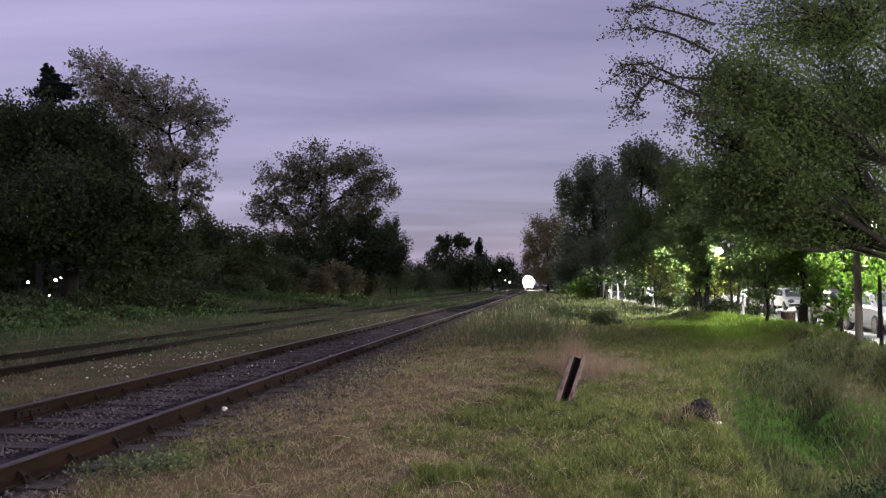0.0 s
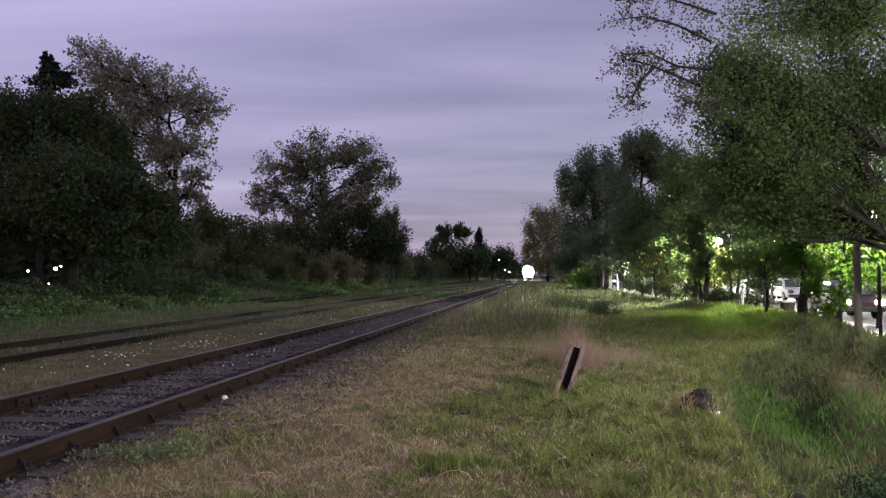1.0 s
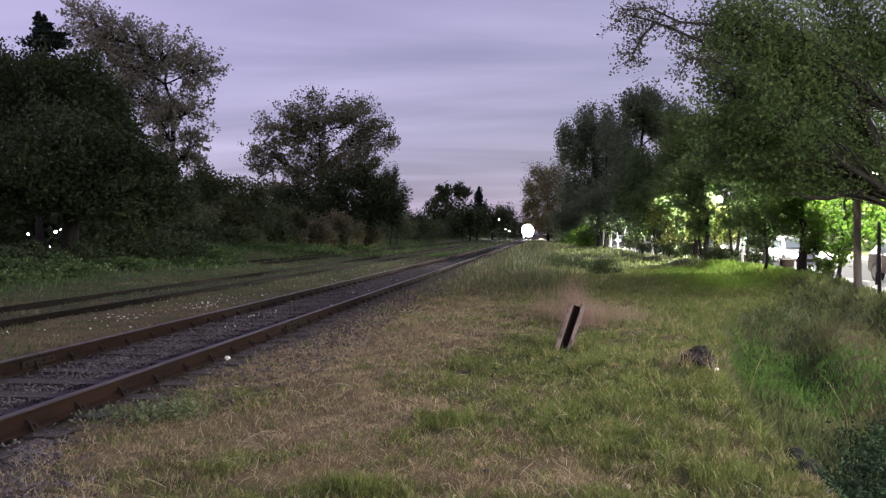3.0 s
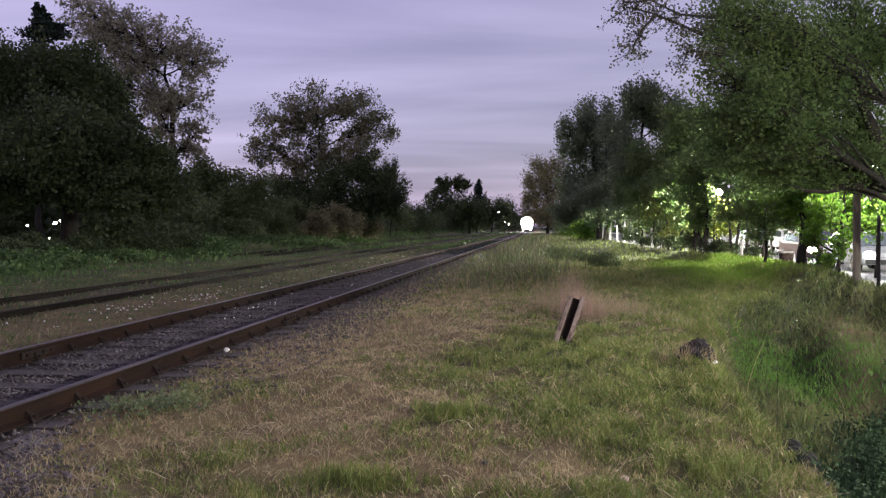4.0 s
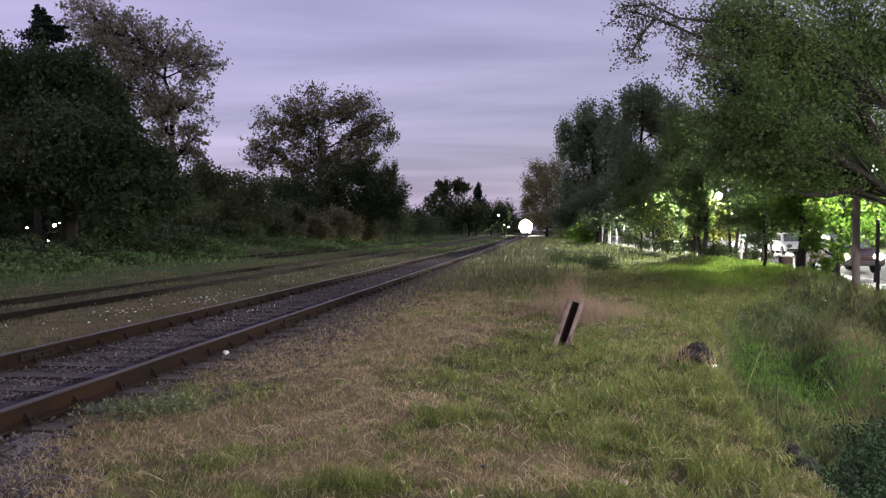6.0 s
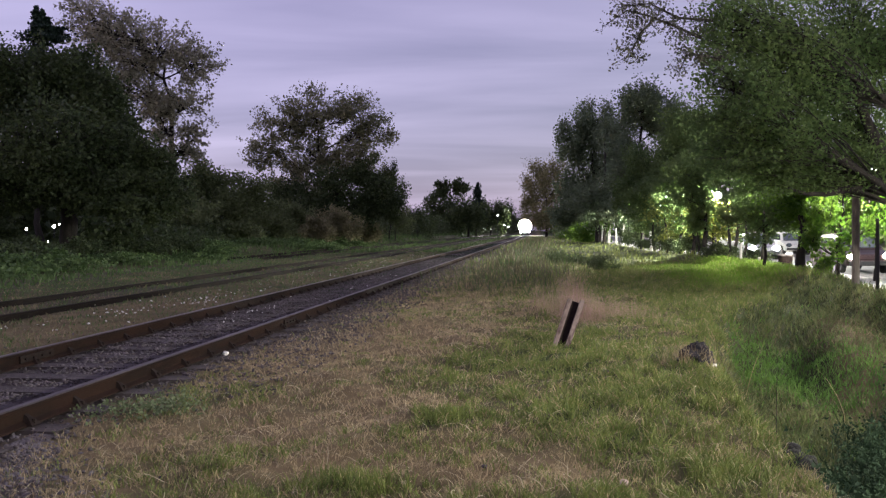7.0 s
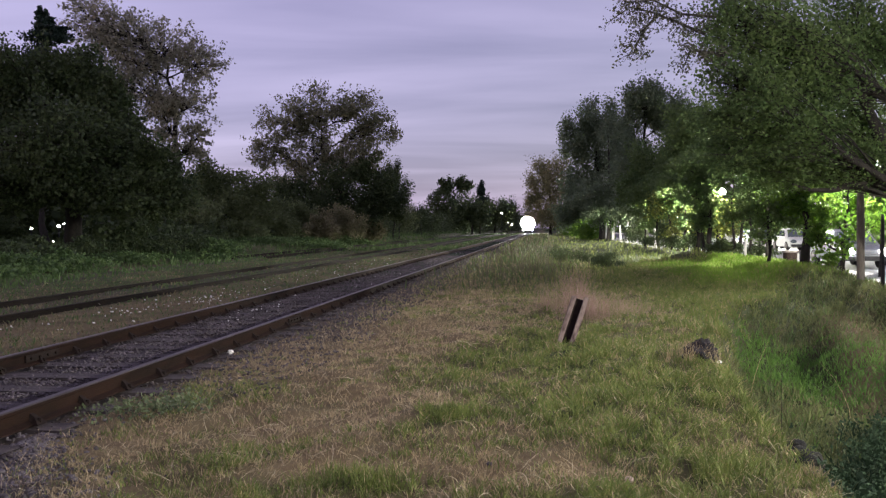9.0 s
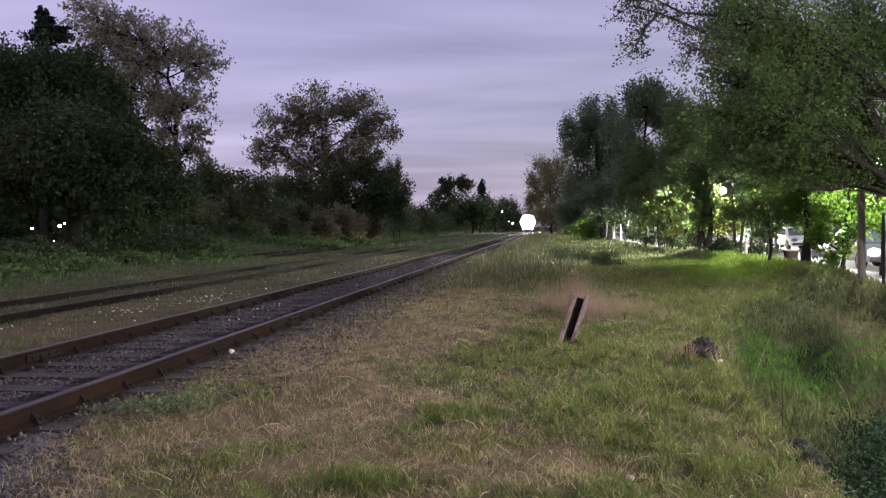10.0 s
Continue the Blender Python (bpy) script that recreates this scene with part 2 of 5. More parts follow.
M = {
    "ground": ground_mat(),
    "rust": surf("rusty_rail_side", (0.009, 0.0058, 0.0046), (0.025, 0.0122, 0.008), 3.5, 0.9, 0.0, 0.5, (0.022, 0.011, 0.008), 90, spec=0.1, stretch=(1, 0.25, 1)),
    "oldrail": surf("old_unused_rail", (0.009, 0.007, 0.006), (0.020, 0.014, 0.011), 5, 0.9, 0.0, 0.4, (0.01, 0.008, 0.007), 80, spec=0.1, stretch=(1, 0.25, 1)),
    "steel": surf("worn_rail_head", (0.05, 0.04, 0.037), (0.12, 0.10, 0.095), 9, 0.45, 0.6, 0.15, (0.05, 0.03, 0.022), 120, stretch=(1, 0.1, 1)),
    "iron": surf("dark_iron", (0.011, 0.008, 0.007), (0.024, 0.015, 0.012), 20, 0.9, 0.0, 0.4, spec=0.15),
    "sleeper": surf("old_sleeper_wood", (0.032, 0.026, 0.025), (0.066, 0.054, 0.05), 4, 0.9, 0, 0.7, (0.04, 0.032, 0.03), 40, stretch=(0.3, 3, 1)),
    "stone": surf("ballast_stone", (0.042, 0.036, 0.037), (0.125, 0.108, 0.112), 2.2, 0.9, 0, 0.4, (0.06, 0.046, 0.044), 70),
    "gravel": surf("loose_grey_stone", (0.046, 0.04, 0.042), (0.135, 0.12, 0.123), 2.6, 0.9, 0, 0.4, (0.08, 0.064, 0.062), 70),
    "pale": surf("pale_stone", (0.55, 0.53, 0.50), (0.72, 0.70, 0.66), 9, 0.8, 0, 0.3),
    "pinkish": surf("pinkish_stone", (0.34, 0.25, 0.22), (0.46, 0.36, 0.32), 14, 0.85, 0, 0.3),
    "channel": surf("weathered_channel_steel", (0.13, 0.096, 0.082), (0.235, 0.18, 0.16), 6, 0.8, 0.1, 0.4, (0.07, 0.045, 0.04), 60, stretch=(1, 1, 0.3)),
    # near-black, so the lumps at the ditch lip read as a dark hole
    "earth": surf("dark_hole_earth", (0.006, 0.006, 0.006), (0.016, 0.015, 0.013), 12, 0.95, 0, 0.9, (0.03, 0.028, 0.02), 40, bump_d=0.02),
    "blackish": surf("blackish_wood", (0.012, 0.011, 0.012), (0.035, 0.03, 0.03), 9, 0.95, 0, 0.9, (0.06, 0.05, 0.045), 40, bump_d=0.02),
    "bark": surf("dark_bark", (0.014, 0.012, 0.010), (0.032, 0.027, 0.022), 5, 0.95, 0, 0.8, (0.02, 0.02, 0.014), 30, stretch=(1, 1, 0.3), bump_d=0.02),
    "barkgrey": surf("grey_bark", (0.10, 0.09, 0.085), (0.17, 0.155, 0.145), 5, 0.95, 0, 0.7, (0.06, 0.052, 0.05), 30, stretch=(1, 1, 0.3)),
    "asphalt": surf("asphalt", (0.045, 0.045, 0.048), (0.065, 0.064, 0.066), 0.7, 0.8, 0, 0.3, (0.035, 0.035, 0.037), 80),
    "concrete": surf("pavement_concrete", (0.26, 0.25, 0.24), (0.36, 0.35, 0.33), 1.2, 0.9, 0, 0.3, (0.20, 0.19, 0.18), 50),
    "wood": surf("weathered_post_wood", (0.10, 0.085, 0.07), (0.17, 0.15, 0.13), 4, 0.9, 0, 0.6, None, 40, stretch=(1, 1, 0.2)),
    "white": surf("white_limewash", (0.6, 0.58, 0.55), (0.75, 0.73, 0.7), 6, 0.9, 0, 0.3, (0.4, 0.38, 0.35)),
    "black": surf("black_painted_steel", (0.018, 0.018, 0.02), (0.03, 0.03, 0.032), 8, 0.5, 0.2, 0.1),
    "rubber": surf("tyre_rubber", (0.018, 0.018, 0.018), (0.03, 0.03, 0.03), 12, 0.85, 0, 0.2),
    "glass": glass_mat("car_glass"),
    "loco": surf("locomotive_paint", (0.10, 0.11, 0.13), (0.14, 0.15, 0.17), 1.5, 0.5, 0.1, 0.1, (0.07, 0.06, 0.055), 30),
    "lamp": glow("street_lamp_globe", (1.0, 0.97, 0.90), 60.0),
    "far_lamp": glow("distant_lamp", (1.0, 0.95, 0.88), 14.0),
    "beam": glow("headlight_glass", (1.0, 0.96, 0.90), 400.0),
    "carlight": glow("car_headlight", (0.92, 0.96, 1.0), 160.0),
    "carwarm": glow("car_headlight_warm", (1.0, 0.86, 0.74), 130.0),
    "green": leaf_mat("lush_grass", (0.06, 0.094, 0.022), (0.23, 0.262, 0.074), 0.35, 4.0),
    "dry": leaf_mat("straw_grass", (0.2, 0.16, 0.086), (0.51, 0.40, 0.24), 0.3, 4.0),
    "straw": leaf_mat("bleached_straw", (0.30, 0.26, 0.16), (0.58, 0.5, 0.34), 0.3, 0.9),
    # straw darkened for the dimmer light between the tracks and on the bank
    "dim_dry": leaf_mat("darkened_verge_grass", (0.09, 0.083, 0.045), (0.26, 0.215, 0.12), 0.3, 0.9),
    "weed": leaf_mat("tall_weeds", (0.05, 0.06, 0.03), (0.16, 0.14, 0.088), 0.3, 0.5),
    # the near ditch's shade is put into this dark green; ballast weeds share it
    "ditch": leaf_mat("darkened_weed", (0.012, 0.028, 0.013), (0.038, 0.066, 0.03), 0.25, 3.0, 0.8),
    "sage": leaf_mat("grey_green_herb", (0.085, 0.118, 0.052), (0.18, 0.215, 0.105), 0.3, 2.0),
    "leaf_near": leaf_mat("poplar_leaf", (0.056, 0.1, 0.033), (0.125, 0.175, 0.056), 0.5, 0.5),
    # vivid green that holds part of the lamplight on vine and bushes
    "leaf_lit": leaf_mat("vivid_lamplit_leaf", (0.042, 0.10, 0.012), (0.135, 0.23, 0.03), 0.6, 0.8),
    "leaf_dark": leaf_mat("dense_dark_leaf", (0.029, 0.048, 0.02), (0.075, 0.098, 0.036), 0.33, 0.35),
    "leaf_mid": leaf_mat("hedge_leaf", (0.075, 0.106, 0.042), (0.165, 0.19, 0.082), 0.4, 0.3),
    # green lightened and greyed, with the haze over the far trees in it
    "leaf_hazed": leaf_mat("hazed_green_leaf", (0.085, 0.125, 0.072), (0.175, 0.215, 0.12), 0.5, 0.3),
    "bank": leaf_mat("bank_weed", (0.036, 0.075, 0.022), (0.105, 0.16, 0.05), 0.3, 0.7),
    "leaf_autumn": leaf_mat("autumn_poplar_leaf", (0.18, 0.195, 0.125), (0.40, 0.37, 0.27), 0.55, 0.22),
    "leaf_brown": leaf_mat("browning_leaf", (0.12, 0.128, 0.06), (0.26, 0.23, 0.125), 0.38, 0.3),
    "leaf_olive": leaf_mat("olive_autumn_leaf", (0.10, 0.118, 0.06), (0.25, 0.235, 0.14), 0.45, 0.25),
    # darkened copy for outer leaves that stand as silhouettes against the sky
    "leaf_outer": leaf_mat("silhouette_leaf", (0.04, 0.05, 0.03), (0.12, 0.11, 0.075), 0.3, 1.0),
    # the street lamp's yellow light is put into this leaf colour
    "leaf_lamplit": leaf_mat("lamplit_street_leaf", (0.085, 0.12, 0.025), (0.23, 0.24, 0.065), 0.5, 0.6),
    "wet": leaf_mat("lush_ditch_floor_grass", (0.055, 0.125, 0.024), (0.145, 0.25, 0.055), 0.4, 1.1),
    # olive lowered for the shade on the bank's face
    "face": leaf_mat("darkened_bank_grass", (0.058, 0.082, 0.03), (0.17, 0.18, 0.074), 0.3, 0.8),
    "crest": leaf_mat("lush_lamplit_grass", (0.08, 0.16, 0.018), (0.2, 0.31, 0.045), 0.55, 1.5),
    "plume": leaf_mat("reddish_seed_plume", (0.24, 0.15, 0.12), (0.42, 0.30, 0.25), 0.4, 1.5),
    "needle": leaf_mat("conifer_needle", (0.010, 0.022, 0.014), (0.026, 0.045, 0.028), 0.1, 0.5),
}


# ================= mesh helpers =================
def mesh_ob(name, verts, faces, material, parent=None, smooth=False, label="", m=None):
    me = bpy.data.meshes.new(name)
    if isinstance(verts, np.ndarray):
        verts = verts.reshape(-1, 3)
        faces = np.asarray(faces)
        me.vertices.add(len(verts))
        me.vertices.foreach_set("co", verts.astype(np.float32).ravel())
        n, k = faces.shape
        me.loops.add(n * k)
        me.loops.foreach_set("vertex_index", faces.astype(np.int32).ravel())
        me.polygons.add(n)
        me.polygons.foreach_set("loop_start", np.arange(0, n * k, k, dtype=np.int32))
        me.update(calc_edges=True)
    else:
        me.from_pydata(verts, [], faces)
    if smooth:
        me.polygons.foreach_set("use_smooth", np.ones(len(me.polygons), bool))
    me.materials.append(material)
    me.update()
    ob = new(name, me)
    if parent:
        ob.parent = parent
    if m is not None:
        ob.matrix_basis = m
    if label:
        ob["label"] = label
    return ob


def part(name, bm, material, parent=None, label="", m=None, smooth=False):
    me = bpy.data.meshes.new(name)
    bm.normal_update()
    bm.to_mesh(me)
    bm.free()
    if smooth:
        me.polygons.foreach_set("use_smooth", np.ones(len(me.polygons), bool))
    me.materials.append(material)
    ob = new(name, me)
    if parent:
        ob.parent = parent
    if m is not None:
        ob.matrix_basis = m
    if label:
        ob["label"] = label
    return ob


def box(bm, x0, x1, y0, y1, z0, z1, bev=0.0):
    r = bmesh.ops.create_cube(bm, size=1)
    bmesh.ops.transform(bm, matrix=Matrix.LocRotScale(((x0 + x1) / 2, (y0 + y1) / 2, (z0 + z1) / 2), None, (x1 - x0, y1 - y0, z1 - z0)), verts=r["verts"])
    if bev:
        es = list({e for v in r["verts"] for e in v.link_edges})
        bmesh.ops.bevel(bm, geom=es, offset=bev, segments=2, affect="EDGES", profile=0.6)
    return bm


def rod(bm, p, q, r1, r2=None, n=10):
    p, q = Vector(p), Vector(q)
    d = q - p
    m = Matrix.Translation((p + q) / 2) @ d.to_track_quat("Z", "Y").to_matrix().to_4x4()
    bmesh.ops.create_cone(bm, cap_ends=True, segments=n, radius1=r1, radius2=r1 if r2 is None else r2, depth=d.length, matrix=m)
    return bm


def extrude_profile(bm, prof, y0, y1):
    """A closed profile in x, z drawn along y."""
    a = [bm.verts.new((x, y0, z)) for x, z in prof]
    b = [bm.verts.new((x, y1, z)) for x, z in prof]
    n = len(prof)
    for i in range(n):
        bm.faces.new((a[i], a[(i + 1) % n], b[(i + 1) % n], b[i]))
    bm.faces.new(a[::-1])
    bm.faces.new(b)
    return bm


def empty(name, m, label, category, group="", kind=""):
    ob = new(name)
    ob.empty_display_size = 0.2
    ob.matrix_basis = m
    return tagged(ob, label, category, group, kind)


def at_line(a, y, z=0.0, turn=0.0):
    """A pose beside the line: a metres off it, y ahead, facing along it."""
    return pose(a + LEAN * y, y, z, 0, 0, YAW + turn)


# ================= ground =================
def build_ground():
    xs = np.r_[-1500, -700, -350, -200, -140, -100, -80, np.arange(-66, -24, 1.5), np.arange(-24, -7, 0.45), np.arange(-7, 12, 0.11), np.arange(12, 34, 0.6), np.arange(34, 80, 4), 110, 160, 260, 500, 900, 1500]
    ys = np.r_[-1200, -500, -200, -90, -40, -15, -5, np.arange(0, 3, 0.5), np.arange(3, 16, 0.11), np.arange(16, 32, 0.25), np.arange(32, 80, 0.9), np.arange(80, 160, 4), np.arange(160, 420, 20), 500, 700, 1100, 2000, 4000]
    X, Y = np.meshgrid(xs, ys)
    # columns follow the line within its reach
    X = X + LEAN * np.clip(Y, -20, 500)
    Z = ground_z(X, Y)
    near = ((Y < 30) & (np.abs(X) < 14)).astype(float)
    rng = np.random.default_rng(4)
    Z = Z + near * rng.normal(0, 0.006, Z.shape)
    nx, ny = len(xs), len(ys)
    v = np.stack([X, Y, Z], -1).reshape(-1, 3)
    i = np.arange(nx * ny).reshape(ny, nx)
    f = np.stack([i[:-1, :-1], i[:-1, 1:], i[1:, 1:], i[1:, :-1]], -1).reshape(-1, 4)
    ob = mesh_ob("ground", v, f, M["ground"], smooth=True)
    A = X - LEAN * Y
    dry = dryness(X, Y)
    grit = np.zeros_like(A)
    for c, w in zip(TRACKS, (1.0, 0.35, 0.3)):
        grit = np.maximum(grit, w * (1 - sstep(1.05, 1.75 + 0.25 * wave(X, Y, 0.8, 9), np.where(A > c, 1.35, 1.0) * np.abs(A - c))))
    grit = np.maximum(grit, 0.6 * sstep(9, 12, Y) * sstep(-4.2, -4.0, A) * (1 - sstep(-3.0, -2.35, A + 0.25 * wave(X, Y, 0.7, 4))))
    grit = np.maximum(grit, 0.9 * (1 - sstep(4.7, 5.7, Y + 0.3 * wave(X, Y, 0.5))) * (1 - sstep(-3.1, -2.6, A + 0.8 * np.clip(Y - 4.6, 0, 1))))
    col = np.stack([dry, np.clip(grit, 0, 1), 0 * dry, 1 + 0 * dry], -1).reshape(-1, 4)
    lay = ob.data.color_attributes.new("cover", "FLOAT_COLOR", "POINT")
    lay.data.foreach_set("color", col.astype(np.float32).ravel())
    tagged(ob, "uneven ground of worn grass, straw, soil and a ditch", "ground", kind="structure")


build_ground()


# ================= railway tracks =================
RAIL = [(-0.065, 0), (0.065, 0), (0.065, 0.012), (0.02, 0.03), (0.011, 0.04), (0.011, 0.115), (0.034, 0.125), (0.036, 0.15),
        (0.028, 0.16), (-0.028, 0.16), (-0.036, 0.15), (-0.034, 0.125), (-0.011, 0.115), (-0.011, 0.04), (-0.02, 0.03), (-0.065, 0.012)]


def rail_mesh(bm, y0, y1):
    extrude_profile(bm, RAIL, y0, y1)
    bm.faces.ensure_lookup_table()
    return bm


def build_track(c, y0, y1, seed, sink, clips, label, sleepers=True):
    rng = random.Random(seed)
    tr = empty("railway_track", at_line(c, 0, 0), label, "railway track", "railway tracks")
    zb = HEAD - 0.16 - sink
    # each rail, in lengths with small joints between them
    for side in (-0.872, 0.872):
        me = None
        cuts = [y0, 8.9 if side < 0 else 12.6, 24, 44, 66, 90, 130, 180, 260, 380, y1]
        cuts = [q for q in cuts if y0 <= q <= y1]
        for p, q in zip(cuts[:-1], cuts[1:]):
            bm = rail_mesh(bmesh.new(), p, q - 0.012)
            r = part("rail", bm, M["rust"] if clips else M["oldrail"], tr, m=pose(side, 0, zb))
            r.data.materials.append(M["steel"] if clips else M["oldrail"])
            for f in r.data.polygons:
                if f.center.z > 0.149:
                    f.material_index = 1
        if clips:
            bm = bmesh.new()
            yj = cuts[1] - 0.006
            for s in (-1, 1):
                box(bm, side + s * 0.026 - 0.012, side + s * 0.026 + 0.012, yj - 0.3, yj + 0.3, zb + 0.035, zb + 0.115, 0.004)
                for k in range(4):
                    rod(bm, (side + s * 0.03, yj - 0.22 + k * 0.147, zb + 0.075), (side + s * 0.058, yj - 0.22 + k * 0.147, zb + 0.075), 0.016, n=6)
            part("fishplate", bm, M["iron"], tr)
    if not sleepers:
        return tr
    bm = bmesh.new()
    box(bm, -1.28, 1.28, -0.12, 0.12, -0.13, 0.0, 0.015)
    for v in bm.verts:
        v.co += Vector((rng.uniform(-0.02, 0.02), rng.uniform(-0.012, 0.012), rng.uniform(-0.008, 0.008)))
    sl = part("sleeper", bm, M["sleeper"], tr)
    # spike and chair beside the rail foot
    bm = bmesh.new()
    for s in (-1, 1):
        vs = [bm.verts.new(p) for p in ((s * 0.02, -0.045, 0), (s * 0.11, -0.06, 0), (s * 0.11, 0.06, 0), (s * 0.02, 0.045, 0),
                                       (s * 0.018, -0.02, 0.085), (s * 0.05, -0.02, 0.06), (s * 0.05, 0.02, 0.06), (s * 0.018, 0.02, 0.085))]
        for f in ((0, 1, 2, 3), (4, 5, 6, 7), (0, 1, 5, 4), (1, 2, 6, 5), (2, 3, 7, 6), (3, 0, 4, 7)):
            bm.faces.new([vs[i] for i in f])
        rod(bm, (s * 0.085, 0, 0.0), (s * 0.085, 0, 0.05), 0.016, n=6)
    bmesh.ops.recalc_face_normals(bm, faces=bm.faces)
    ch = part("rail_chair", bm, M["iron"], tr, m=pose(-0.872, 0, zb + 0.004))
    n, y, first = 0, y0 + 0.3, True
    while y < min(y1, 95):
        m = pose(rng.uniform(-0.16, 0.02), y, zb - 0.004 - rng.uniform(0, 0.014), 0, 0, rng.uniform(-1.5, 1.5))
        if first:
            sl.matrix_basis, o = m, sl
        else:
            o = new("sleeper", sl.data)
            o.parent, o.matrix_basis = tr, m
        if clips and y < 45:
            for s in (-0.872, 0.872):
                if first and s < 0:
                    ch.matrix_basis = pose(s, y, zb + 0.004)
                else:
                    k = new("rail_chair", ch.data)
                    k.parent, k.matrix_basis = tr, pose(s, y, zb + 0.004, 0, 0, rng.uniform(-4, 4))
        first = False
        y += 0.66 + rng.uniform(-0.03, 0.03)
    if not clips:
        bpy.data.objects.remove(ch)
    return tr


build_track(TRACKS[0], -18.6, 420, 1, 0.0, True, "rusty broad-gauge railway track on dark sleepers in ballast")
build_track(TRACKS[1], -18.6, 420, 2, 0.08, False, "disused rusty track half buried in dry grass")
build_track(TRACKS[2], 42, 420, 3, 0.05, False, "far siding track sunk in tall grass", sleepers=False)


def stones(name, pts, sizes, material, label, seed, squash=0.7):
    """Many small irregular stones as one scattered mesh."""
    rng = np.random.default_rng(seed)
    bm = bmesh.new()
    bmesh.ops.create_icosphere(bm, subdivisions=1, radius=1)
    bm.verts.ensure_lookup_table()
    base = np.array([v.co[:] for v in bm.verts])
    fc = np.array([[v.index for v in f.verts] for f in bm.faces])
    bm.free()
    n = len(pts)
    jit = rng.uniform(0.5, 1.35, (n, len(base), 1))
    ax = rng.uniform(0.55, 1.2, (n, 1, 3)) * np.array([1, 1, squash])
    ang = rng.uniform(0, 2 * np.pi, n)
    v = base[None] * jit * ax * sizes[:, None, None]
    c, s = np.cos(ang)[:, None], np.sin(ang)[:, None]
    v = np.stack([v[..., 0] * c - v[..., 1] * s, v[..., 0] * s + v[..., 1] * c, v[..., 2]], -1) + pts[:, None, :]
    f = (fc[None] + (np.arange(n) * len(base))[:, None, None]).reshape(-1, 3)
    ob = mesh_ob(name, v.reshape(-1, 3), f, material)
    return tagged(ob, label, "gravel", kind="stuff")


def build_ballast():
    rng = np.random.default_rng(11)
    n = 30000
    y = 2.5 + 40 * rng.random(n) ** 2.2
    a = TRACKS[0] + rng.normal(0, 0.62, n)
    extra = (rng.random(n) < 0.16) & (y > 7)
    a = np.where(extra, TRACKS[0] + 1.05 + rng.random(n) ** 1.3 * 1.35, a)
    x = a + LEAN * y
    z = ground_z(x, y) + 0.002 + rng.random(n) * 0.030 + 0.018 * sstep(8, 13, y)
    size = rng.uniform(0.008, 0.021, n) * (1 + y / 40)
    stones("ballast_stones", np.stack([x, y, z], -1), size, M["stone"], "grey crushed stone ballast between the rails", 12)
    # gravel spread at the corner beside the nearest sleepers
    n = 5200
    y = 2.8 + 3.1 * rng.random(n)
    a = -3.75 + (1.15 - 0.75 * np.clip(y - 4.4, 0, 1.3)) * np.abs(rng.normal(0, 0.55, n))
    x = a + LEAN * y
    stones("loose_gravel", np.stack([x, y, ground_z(x, y) + 0.002], -1), rng.uniform(0.008, 0.024, n), M["gravel"], "loose grey gravel beside the sleepers", 13)
    # bright chips caught between the tracks
    n = 364
    y = np.r_[16.0 + rng.normal(0, 0.5, 30), 17.2 + rng.normal(0, 0.35, 28), 14.6 + rng.normal(0, 0.5, 22), 14.3 + rng.normal(0, 0.7, 24), 12 + 38 * rng.random(260) ** 1.3]
    a = np.r_[-7.0 + rng.normal(0, 0.25, 30), -7.3 + rng.normal(0, 0.2, 28), -7.6 + rng.normal(0, 0.25, 22), -5.3 + rng.normal(0, 0.18, 24), rng.choice([-4.8, -6.8, -7.4, -8.2], 260) + rng.normal(0, 0.5, 260)]
    x = a + LEAN * y
    stones("white_chips", np.stack([x, y, ground_z(x, y) + 0.05], -1), rng.uniform(0.006, 0.019, n) * rng.uniform(0.6, 1.7, n), M["pale"], "scattered white stone chips between the tracks", 14)


build_ballast()


# ================= grass =================
def leaves(rng, centres, spread, count, size, flat=0.4):
    """Leaf quads, folded to a kite, thrown round the given centres."""
    n = count
    c = centres[rng.integers(0, len(centres), n)]
    p = c + np.clip(rng.normal(0, 0.8, (n, 3)), -1.35, 1.35) * spread
    u = rng.normal(0, 1, (n, 3))
    u /= np.linalg.norm(u, axis=1, keepdims=True)
    v = rng.normal(0, 1, (n, 3))
    v[:, 2] *= flat + 0.6
    v -= u * (u * v).sum(1, keepdims=True)
    v /= np.linalg.norm(v, axis=1, keepdims=True)
    s = size * rng.uniform(0.6, 1.3, (n, 1))
    q = np.stack([p - u * s * 0.6, p + v * s * 0.42 - u * s * 0.1, p + u * s * 0.6, p - v * s * 0.42 - u * s * 0.1], 1)
    f = np.arange(n * 4).reshape(n, 4)
    return q.reshape(-1, 3), f


